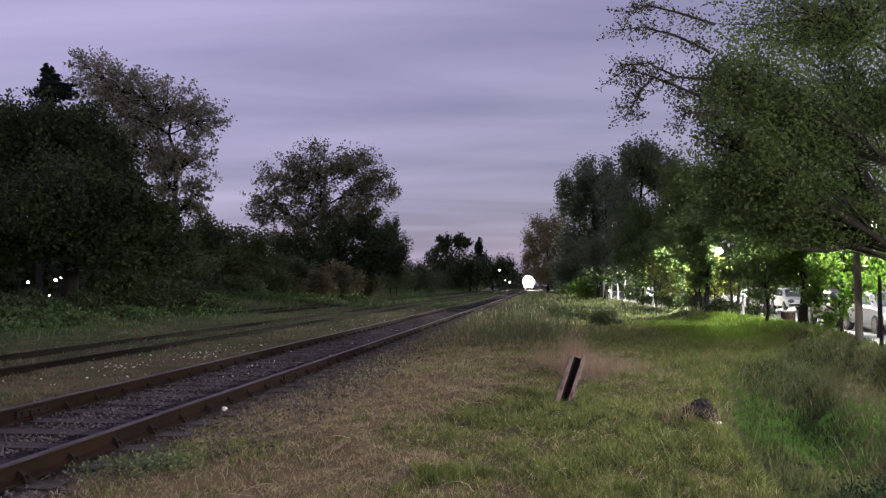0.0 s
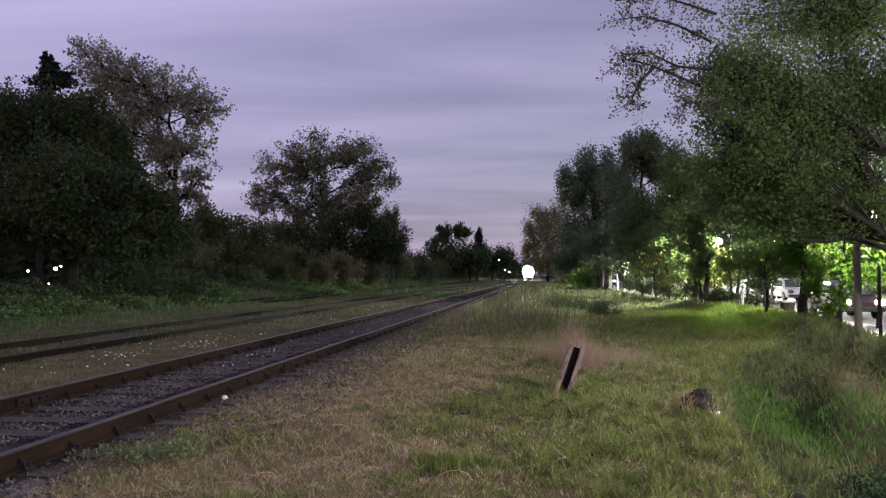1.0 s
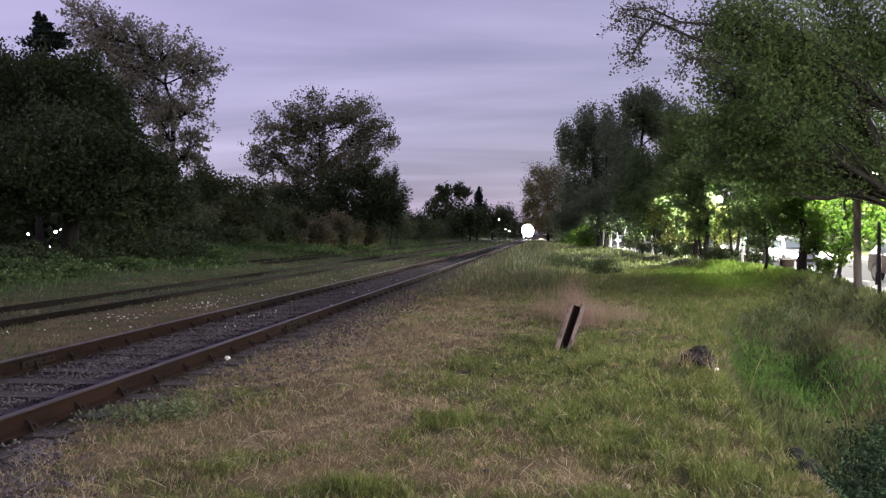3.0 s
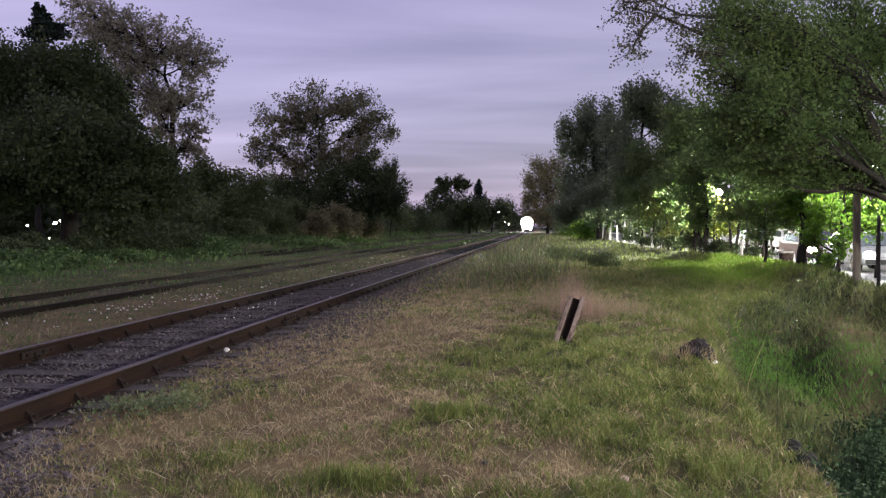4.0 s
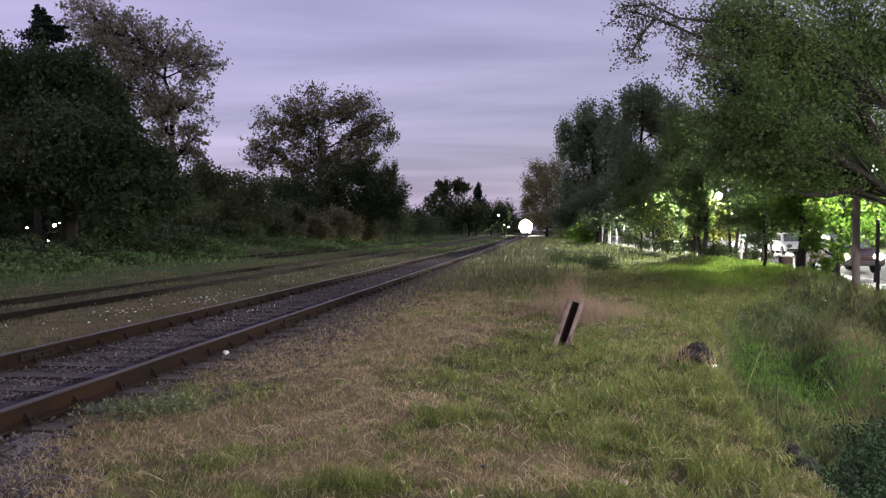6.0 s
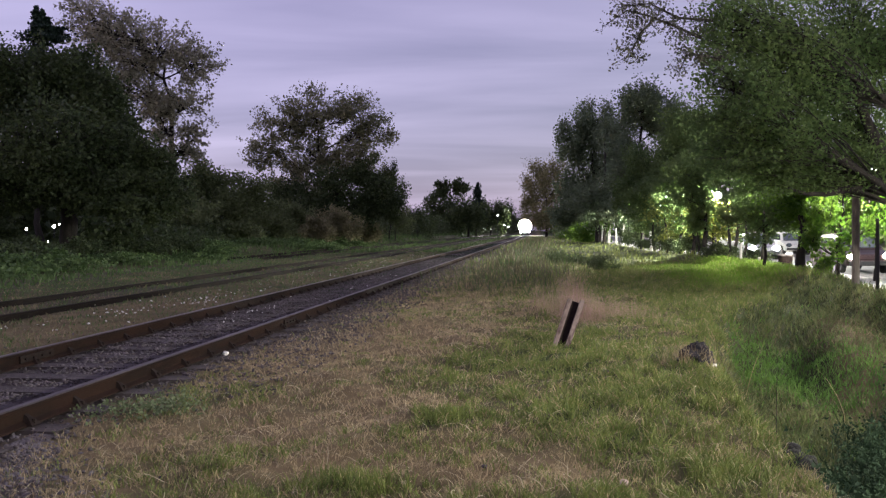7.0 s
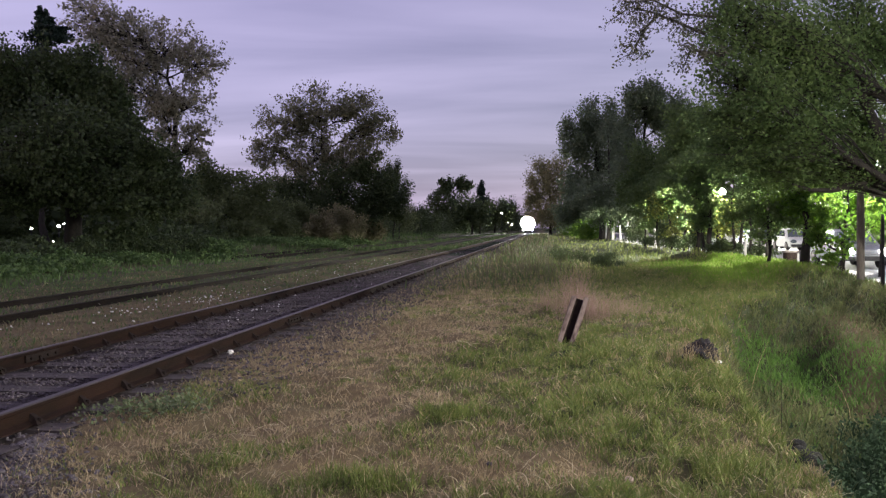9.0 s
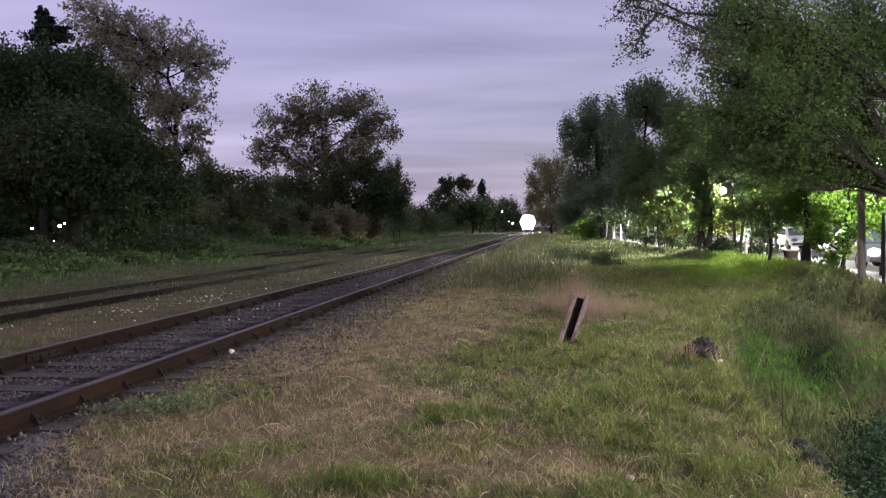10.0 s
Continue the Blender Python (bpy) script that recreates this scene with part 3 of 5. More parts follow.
def blades(name, x, y, h, w, material, label, seed, bend=0.5, category="grass", flat=0.1):
    """Blades of two pieces, bent and pointed; one mesh."""
    rng = np.random.default_rng(seed)
    n = len(x)
    z = ground_z(x, y)
    ang = rng.uniform(0, 2 * np.pi, n)
    dx, dy = np.cos(ang), np.sin(ang)
    lean = rng.uniform(flat, 1.0, n) * bend * h
    la = rng.uniform(0, 2 * np.pi, n)
    lx, ly = np.cos(la) * lean, np.sin(la) * lean
    hz = np.sqrt(np.maximum(h * h - lean * lean, (0.25 * h) ** 2))
    P = np.empty((n, 5, 3))
    P[:, 0] = np.stack([x - dx * w, y - dy * w, z - 0.01], -1)
    P[:, 1] = np.stack([x + dx * w, y + dy * w, z - 0.01], -1)
    P[:, 2] = np.stack([x + dx * w * 0.8 + lx * 0.47, y + dy * w * 0.8 + ly * 0.47, z + hz * 0.64], -1)
    P[:, 3] = np.stack([x - dx * w * 0.8 + lx * 0.47, y - dy * w * 0.8 + ly * 0.47, z + hz * 0.64], -1)
    P[:, 4] = np.stack([x + lx, y + ly, z + hz], -1)
    o = (np.arange(n) * 5)[:, None, None]
    f = (np.array([[0, 1, 2], [0, 2, 3], [3, 2, 4]])[None] + o).reshape(-1, 3)
    ob = mesh_ob(name, P.reshape(-1, 3), f, material)
    return tagged(ob, label, category, kind="stuff")


def sample_wedge(rng, n, y0, y1, power, amin, amax, spread=0.66):
    y = y0 + (y1 - y0) * rng.random(n) ** power
    x = (rng.random(n) * 2 - 1) * spread * y
    a = x - LEAN * y
    k = (a > amin) & (a < amax)
    return x[k], y[k], a[k]


def tufts(rng, cx, cy, per, reach, d):
    """Blades springing out from tuft centres."""
    n = len(cx)
    k = np.repeat(np.arange(n), per)
    ang, r = rng.uniform(0, 2 * np.pi, len(k)), reach[k] * np.sqrt(rng.random(len(k)))
    return cx[k] + np.cos(ang) * r, cy[k] + np.sin(ang) * r, k


def build_grass():
    rng = np.random.default_rng(21)
    # low matted cover
    x, y, a = sample_wedge(rng, 470000, 2.4, 34, 1.9, -3.75, 7.35)
    d = dryness(x, y)
    keep = rng.random(len(x)) < 0.15 + 0.85 * sstep(-3.75, -3.3, a)
    keep &= ~((a < -2.92 - 0.9 * (y - 4.6) + 0.3 * wave(x, y, 0.3)) & (rng.random(len(x)) < 0.55))
    keep &= ~((a + rng.normal(0, 0.07, len(x)) > ditch_edge(x, y) + 0.04) & (y < 19.5 + 1.2 * wave(x, y, 1.0, 4)))
    keep &= rng.random(len(x)) < 0.14 + 0.86 * sstep(-0.3, 0.35, 0.7 * wave(x, y, 0.24, 1) + 0.9 * wave(x, y, 0.055, 5) + 0.35 * sstep(9, 16, y))
    keep &= rng.random(len(x)) < 1 - 0.55 * sstep(9, 12, y) * (1 - sstep(-3.0, -2.35, a + 0.25 * wave(x, y, 0.7, 4)))
    x, y, a, d = x[keep], y[keep], a[keep], d[keep]
    isdry = rng.random(len(x)) < np.clip(d * 1.15, 0.12, 0.95)
    h = 0.034 + 0.018 * (1 - d) + 0.05 * rng.random(len(x)) ** 1.5
    h *= 1 + 0.25 * sstep(1.6, 2.6, a) + 0.6 * sstep(10, 22, y)
    h *= 0.72 + 0.28 * sstep(5, 10, y)
    h *= np.exp(rng.normal(0, 0.28, len(x)))
    w = (0.0009 + 0.0012 * rng.random(len(x))) * (1 + y / 6.0)
    blades("green_grass", x[~isdry], y[~isdry], h[~isdry], w[~isdry], M["green"], "short green grass matted over the bank and ditch", 22, 0.95, flat=0.45)
    blades("dry_grass", x[isdry], y[isdry], h[isdry] * 1.05, w[isdry] * 0.75, M["dry"], "dry straw-coloured mown grass beside the track", 23, 0.985, flat=0.62)
    # the same turf behind the place where one stands
    n = 36000
    by = rng.uniform(-7, 3.4, n)
    bx = rng.uniform(-3.5, 1.4, n) + LEAN * by
    k = np.abs(bx) > 0.55 * by
    bx, by = bx[k], by[k]
    k = rng.random(len(bx)) < dryness(bx, by)
    blades("turf_green", bx[~k], by[~k], rng.uniform(0.04, 0.1, (~k).sum()), np.full((~k).sum(), 0.0022), M["green"], "short green turf beside the track", 51, 0.95, flat=0.45)
    blades("turf_dry", bx[k], by[k], rng.uniform(0.04, 0.1, k.sum()), np.full(k.sum(), 0.002), M["dry"], "short straw-coloured turf beside the track", 52, 0.98, flat=0.6)
    # standing tufts
    cx, cy, ca = sample_wedge(rng, 9500, 2.5, 30, 1.8, -3.3, 7.2)
    cd = dryness(cx, cy)
    ok = rng.random(len(cx)) < 0.12 + 0.88 * (1 - cd) ** 1.3
    ok &= ~(ca < -2.75 - 0.9 * (cy - 4.6))
    ok &= ~((ca > ditch_edge(cx, cy) + 0.12) & (cy < 19.5))
    cx, cy, cd, ca = cx[ok], cy[ok], cd[ok], ca[ok]
    x, y, k = tufts(rng, cx, cy, 40, rng.uniform(0.03, 0.10, len(cx)) * (1 + cy / 14), cd)
    h = (rng.uniform(0.05, 0.135, len(cx)) * (0.55 + 0.8 * (1 - cd)) * (1 + 0.1 * sstep(1.6, 2.6, ca)))[k] * rng.uniform(0.5, 1.1, len(k))
    w = (0.0012 + 0.0012 * rng.random(len(x))) * (1 + y / 8.0)
    pale = rng.random(len(x)) < 0.16
    blades("grass_tufts", x[~pale], y[~pale], h[~pale], w[~pale], M["green"], "springy green grass tufts in the turf", 31, 0.93, flat=0.4)
    blades("pale_stalks", x[pale], y[pale], h[pale] * 1.15, w[pale], M["dry"], "pale dry stalks among the tufts", 32, 0.98, flat=0.7)
    # the two strong tufts nearby
    cx, cy = np.array([0.0, 0.06, -0.08, 0.1, -0.6, -0.45, -0.75, -0.3, 1.6, 1.63]), np.array([6.2, 6.15, 6.25, 6.3, 4.75, 4.7, 4.85, 4.8, 4.75, 4.7])
    x, y, k = tufts(rng, cx, cy, 130, np.full(len(cx), 0.15), None)
    blades("grass_clump", x, y, rng.uniform(0.04, 0.135, len(x)), np.full(len(x), 0.0026), M["green"], "lush green grass clump standing above the turf", 33, 0.88)
    # cut straw lying flat
    n = 5200
    y = 2.6 + 13 * rng.random(n) ** 1.6
    a = rng.uniform(-3.2, 1.6, n)
    x = a + LEAN * y
    k = rng.random(n) < dryness(x, y) + 0.1
    blades("straw_litter", x[k], y[k], rng.uniform(0.08, 0.24, k.sum()), np.full(k.sum(), 0.0015) * (1 + y[k] / 9), M["straw"], "long pale straw stalks lying on the turf", 24, 0.995, flat=0.95)
    # long arching stalks
    n = 170
    y = 3.8 + 9 * rng.random(n) ** 1.4
    a = rng.uniform(-3.0, 1.5, n)
    x = a + LEAN * y
    ang, ln, up = rng.uniform(0, 2 * np.pi, n), rng.uniform(0.10, 0.36, n), rng.uniform(0.015, 0.055, n)
    curl, wd = rng.uniform(-1.1, 1.1, n), rng.uniform(0.0016, 0.0032, n)
    P = []
    for k in range(6):
        t = k / 5
        b = ang + curl * t
        px_, py_ = x + np.cos(b) * ln * t, y + np.sin(b) * ln * t
        pz = ground_z(px_, py_) + 0.02 + up * (4 * t * (1 - t)) ** 0.7
        wk = wd * (1 - 0.7 * t)
        P += [np.stack([px_ - np.sin(b) * wk, py_ + np.cos(b) * wk, pz], -1), np.stack([px_ + np.sin(b) * wk, py_ - np.cos(b) * wk, pz + wk], -1)]
    P = np.stack(P, 1)
    f = (np.array([[2 * k, 2 * k + 1, 2 * k + 3, 2 * k + 2] for k in range(5)])[None] + (np.arange(n) * 12)[:, None, None]).reshape(-1, 4)
    tagged(mesh_ob("long_straw", P.reshape(-1, 3), f, M["straw"]), "long bleached grass stalks arching over the turf", "grass", kind="stuff")
    # the strip between the first and second track, and the second track's bed
    x, y, a = sample_wedge(rng, 85000, 8, 70, 1.5, -14.9, -5.9)
    ok = np.ones(len(x), bool)
    for c in TRACKS[:2]:
        for s in (-0.872, 0.872):
            ok &= np.abs(a - c - s - 0.02) > 0.07
    x, y, a = x[ok], y[ok], a[ok]
    isdry = rng.random(len(x)) < np.clip(dryness(x, y), 0.12, 0.8)
    h = 0.035 + 0.045 * rng.random(len(x)) + 0.06 * np.maximum(wave(x, y, 1.1, 2), 0)
    w = 0.0036 * (1 + y / 8.0)
    blades("green_verge_grass", x[~isdry], y[~isdry], h[~isdry], w[~isdry], M["bank"], "green weeds between the tracks", 25, 0.92, flat=0.4)
    blades("dry_verge_grass", x[isdry], y[isdry], h[isdry], w[isdry], M["dim_dry"], "dry grass between the tracks", 26, 0.96, flat=0.55)
    # lush growth beyond the far siding
    x, y, a = sample_wedge(rng, 65000, 18, 130, 1.3, -24, -14.4, 0.75)
    ok = (a > -20.2) | (y > 48)
    x, y, a = x[ok], y[ok], a[ok]
    h = (0.12 + 0.2 * sstep(-16.7, -18.5, a) + 0.25 * np.maximum(wave(x, y, 2.2, 7), 0)) * rng.uniform(0.4, 1.2, len(x))
    blades("lush_bank_grass", x, y, h, 0.014 * (1 + y / 30), M["bank"], "thick green weeds on the bank by the siding", 27, 0.6)
    # tall brownish weeds between the line and the path farther on
    x, y, a = sample_wedge(rng, 130000, 17, 150, 1.3, -3.6, 3.2)
    keep = rng.random(len(x)) < np.exp(-((a + 1.2 - 0.008 * y) / 1.6) ** 2) * sstep(17, 26, y)
    x, y = x[keep], y[keep]
    h = (0.34 + 0.42 * rng.random(len(x))) * (0.75 + 0.4 * np.maximum(wave(x, y, 2.4, 1), -0.6))
    leafy = rng.random(len(x)) < 0.3
    blades("leafy_weeds", x[leafy], y[leafy], h[leafy] * 0.75, 0.007 * (1 + y[leafy] / 22), M["bank"], "dark green leafy weeds among the seeding ones", 40, 0.8, flat=0.1)
    x, y, h = x[~leafy], y[~leafy], h[~leafy]
    blades("tall_weeds", x, y, h, 0.0045 * (1 + y / 22), M["weed"], "tall seeding weeds gone brown beside the line", 28, 0.75, flat=0.05)
    # growth between and beyond the tracks farther on
    x, y, a = sample_wedge(rng, 46000, 55, 260, 1.3, -25, -6.0, 0.5)
    ok = np.ones(len(x), bool)
    for c in TRACKS:
        ok &= np.abs(a - c) > 1.15
    x, y, a = x[ok], y[ok], a[ok]
    h = rng.uniform(0.10, 0.26, len(x)) + 0.5 * sstep(-17, -20, a) * rng.random(len(x))
    blades("far_track_grass", x, y, h, 0.012 * (1 + y / 30), M["bank"], "rough grass along the far tracks", 35, 0.7)
    # far verge
    x, y, a = sample_wedge(rng, 36000, 34, 200, 1.2, -3.4, 7.3)
    blades("far_verge_grass", x, y, rng.uniform(0.1, 0.28, len(x)), 0.006 * (1 + y / 16), M["green"], "grass verge running along the line", 29, 0.7)
    # the ditch: rank weeds nearby, lush grass along its floor, long olive grass on the far face; shade is put into the
    # weed and face colours
    x, y, a = sample_wedge(rng, 260000, 3.0, 21.5, 1.15, 1.5, 7.35, 0.85)
    off = a - ditch_edge(x, y)
    n5 = wave(x, y, 0.6, 2)
    inside = (off + rng.normal(0, 0.07, len(x)) > 0.06) & (y < 20.5 + 1.2 * wave(x, y, 1.0, 4))
    rank = inside & (y < 5.2 + 0.7 * n5 + 2.3 * np.clip(off - 0.1, 0, 1.3) + rng.normal(0, 0.5, len(x))) & (off < 3.6 + 0.4 * n5)
    along = ((a - 3.1) * 1.05 + (y - 14.8) * -4.2) / 4.33
    aside = ((a - 3.1) * 4.2 + (y - 14.8) * 1.05) / 4.33
    swath = np.exp(-(aside / 0.85) ** 2) * sstep(-1.2, 0.4, along) * (1 - sstep(4.2, 6.4, along))
    floor_ = inside & ~rank & (rng.random(len(x)) < np.clip(1.35 * swath + 0.2 * n5, 0.06, 1))
    face = inside & ~rank & ~floor_
    few = rank & (rng.random(len(x)) < 0.5)
    blades("ditch_weeds", x[few], y[few], rng.uniform(0.10, 0.3, few.sum()), 0.004 * (1 + y[few] / 10), M["ditch"], "rank bluish weeds growing in the ditch, darkened for its shade", 30, 0.9, flat=0.3)
    blades("ditch_grass", x[floor_], y[floor_], rng.uniform(0.05, 0.15, floor_.sum()), 0.0028 * (1 + y[floor_] / 10), M["wet"], "soft bright green grass on the ditch floor", 34, 0.9, flat=0.3)
    sub = face & (rng.random(len(x)) < 0.8)
    dry = sub & (rng.random(len(x)) < np.clip(dryness(x, y) * 0.75, 0.0, 0.6))
    sub &= ~dry
    blades("bank_face_grass", x[sub], y[sub], rng.uniform(0.07, 0.2, sub.sum()) * (1 + 0.5 * n5[sub]), 0.0032 * (1 + y[sub] / 10), M["face"], "long olive grass on the far face of the ditch, darkened for shade", 36, 0.93, flat=0.35)
    blades("bank_face_straw", x[dry], y[dry], rng.uniform(0.06, 0.17, dry.sum()), 0.0028 * (1 + y[dry] / 10), M["dim_dry"], "straw darkened for shade among the bank grass", 37, 0.97, flat=0.6)
    # lush grass on the swell where the ditch has died out, its green brightened for lamplight
    n = 26000
    cy = rng.uniform(18.5, 33, n)
    ca = rng.uniform(3.2, 7.3, n)
    k = rng.random(n) < sstep(3.4, 4.8, ca + 0.5 * wave(ca, cy, 0.9)) * sstep(18.8, 21.5, cy + 0.6 * wave(ca, cy, 0.8, 2)) * (1 - sstep(28, 33, cy))
    cx, cy = (ca + LEAN * cy)[k], cy[k]
    blades("bank_top_grass", cx, cy, rng.uniform(0.07, 0.2, len(cx)), 0.0038 * (1 + cy / 12), M["crest"], "lush grass along the top of the bank, lamplight put into its colour", 46, 0.9, flat=0.25)
    # leafy weeds among the rank growth
    pick = rng.permutation(np.flatnonzero(rank))[:20000]
    lx, ly = x[pick], y[pick]
    c = np.stack([lx, ly, ground_z(lx, ly) + rng.uniform(0.02, 0.34, len(lx)) * (0.6 + 0.4 * wave(lx, ly, 0.35, 2))], -1)
    q, f = leaves(rng, c, np.array([0.03, 0.03, 0.03]), 46000, 0.034)
    tagged(mesh_ob("ditch_leaves", q, f, M["ditch"]), "leafy weeds filling the near ditch, darkened for its shade", "weeds", kind="stuff")
    # dark weeds that have crept into the ballast farther on
    n = 16000
    y = 13 + 75 * rng.random(n) ** 1.3
    a = TRACKS[0] + rng.uniform(-0.75, 0.75, n)
    k = rng.random(n) < sstep(13, 26, y) * sstep(-0.25, 0.25, wave(a, y, 0.9, 3))
    x, y = (a + LEAN * y)[k], y[k]
    blades("track_weeds", x, y, rng.uniform(0.03, 0.10, len(x)), 0.005 * (1 + y / 14), M["ditch"], "low dark weeds creeping through the ballast", 38, 0.95, flat=0.4)
    # fine reddish seed plumes round the steel stump
    px0, py0, hh = [], [], []
    for cx, cy, rx, ry, n, h0, h1 in ((2.2, 13.6, 0.3, 0.5, 620, 0.5, 1.15), (2.45, 13.3, 0.45, 0.5, 560, 0.3, 0.7), (3.1, 14.0, 0.75, 0.6, 560, 0.2, 0.45), (1.75, 14.4, 0.35, 0.6, 260, 0.3, 0.7)):
        px0.append(cx + rng.normal(0, rx * 0.6, n))
        py0.append(cy + rng.normal(0, ry * 0.6, n))
        hh.append(rng.uniform(h0, h1, n) * (1 - 0.5 * np.minimum(np.abs(px0[-1] - cx) / rx, 1)))
    x, y, h = np.concatenate(px0), np.concatenate(py0), np.concatenate(hh)
    blades("plume_stalks", x, y, h, np.full(len(x), 0.0011), M["plume"], "fine reddish stalks of plume grass by the steel stump", 39, 0.55, flat=0.0)
    c = np.stack([x + rng.normal(0, 0.05, len(x)), y, ground_z(x, y) + h * rng.uniform(0.55, 1.0, len(x))], -1)
    q, f = leaves(rng, c, np.array([0.07, 0.07, 0.07]), 5600, 0.0075)
    tagged(mesh_ob("seed_plumes", q, f, M["plume"]), "hazy reddish seed heads of plume grass", "grass", kind="stuff")


build_grass()


# ================= trees =================
def tube(V, F, pts, radii, n=6):
    """A tapered limb along points."""
    base = len(V)
    for i, (p, r) in enumerate(zip(pts, radii)):
        d = (pts[min(i + 1, len(pts) - 1)] - pts[max(i - 1, 0)]).normalized()
        u = d.orthogonal().normalized()
        w = d.cross(u)
        for k in range(n):
            t = 2 * math.pi * k / n
            V.append(p + (u * math.cos(t) + w * math.sin(t)) * r)
        if i:
            o = base + (i - 1) * n
            for k in range(n):
                F.append((o + k, o + (k + 1) % n, o + n + (k + 1) % n, o + n + k))


def limb(rng, p, q, r1, r2, sag, steps=6):
    pts, d = [], q - p
    off = Vector((rng.uniform(-1, 1), rng.uniform(-1, 1), rng.uniform(-0.2, 1))) * d.length * sag
    for i in range(steps + 1):
        t = i / steps
        j = Vector((rng.uniform(-1, 1), rng.uniform(-1, 1), rng.uniform(-1, 1))) * d.length * 0.018 * (0 < i < steps)
        pts.append(p + d * t + off * (4 * t * (1 - t)) * 0.5 + j)
    return pts, [r1 + (r2 - r1) * i / steps for i in range(steps + 1)]


def tree(name, x, y, lobes, trunk_r, leaf, count, size, material, bark, label, seed, fork=None, twigs=26, spread=0.16, z=None, category="tree", lean=(0, 0), group="", fill=0.5, peak=1.0):
    """lobes: (dx, dy, z, rx, ry, rz, weight) round the foot. Limbs run to each lobe and twigs fill it; leaves gather on the twigs."""
    rng, nr = random.Random(seed), np.random.default_rng(seed)
    z0 = float(ground_z(x, y)) if z is None else z
    ob = empty(name, pose(x, y, z0), label, category, group)
    V, F = [], []
    top = max(l[2] for l in lobes)
    fork = fork or top * 0.4
    foot = Vector((0, 0, -0.15))
    crown_x = sum(l[0] * l[6] for l in lobes) / sum(l[6] for l in lobes)
    tip = Vector((lean[0] + 0.35 * crown_x, lean[1], top * peak))
    tp, tr = limb(rng, foot, tip, trunk_r, trunk_r * 0.22, 0.05, 9)
    tr[0] *= 1.35
    tube(V, F, tp, tr, 9)
    Q, K, base = [], [], 0
    total = sum(l[6] for l in lobes)
    for dx, dy, lz, rx, ry, rz, wt in lobes:
        c = Vector((dx, dy, lz))
        zs = max(fork * 0.8, min(lz - 0.35 * (abs(dx) + abs(dy)) - 0.2 * rz, top * 0.92))
        i = min(range(len(tp)), key=lambda j: abs(tp[j].z - zs))
        lp, lr = limb(rng, tp[i], c, tr[i] * 0.62, trunk_r * 0.12, 0.12)
        tube(V, F, lp, lr, 6)
        ends = []
        nt = max(5, int(twigs * wt))
        for _ in range(nt):
            d = nr.normal(0, 1, 3)
            d /= np.linalg.norm(d)
            d *= fill + (1 - fill) * nr.random() ** 0.6
            e = c + Vector((d[0] * rx, d[1] * ry, d[2] * rz))
            s = lp[rng.randint(2, len(lp) - 1)]
            sp, sr = limb(rng, s, e, trunk_r * 0.10, trunk_r * 0.02, 0.16, 4)
            tube(V, F, sp, sr, 4)
            for k in (2, 3, 4):
                ends.append(sp[k][:])
            for _ in range(2):
                e2 = e + Vector((rng.uniform(-1, 1) * rx, rng.uniform(-1, 1) * ry, rng.uniform(-0.8, 1) * rz)) * 0.3
                tube(V, F, [sp[3], (sp[3] + e2) / 2 + Vector((0, 0, 0.03 * rz)), e2], [trunk_r * 0.035, trunk_r * 0.025, trunk_r * 0.012], 3)
                ends.append(e2[:])
                ends.append(((sp[3] + e2) / 2)[:])
        q, f = leaves(nr, np.array(ends), np.array([rx, ry, rz]) * spread, int(count * wt / total), size)
        Q.append(q)
        K.append(f + base)
        base += len(q)
    mesh_ob("trunk", [v[:] for v in V], F, bark, ob, smooth=True)
    mesh_ob("crown", np.concatenate(Q), np.concatenate(K), material, ob)
    return ob


def px(p, y, d):
    """Offset and height that stand over the picture plane's column p and row y at distance d."""
    return (p - 784) / 1414.3 * d, 1.5 - (y - 408) / 1414.3 * d


def lobe(foot, cx, cy, d, wx, wz, wt, deep=None):
    x, z = px(cx, cy, d)
    rx, rz = wx / 1414.3 * d, wz / 1414.3 * d
    return (x - foot[0], d - foot[1], z - float(ground_z(*foot)), rx, deep or rx, rz, wt)


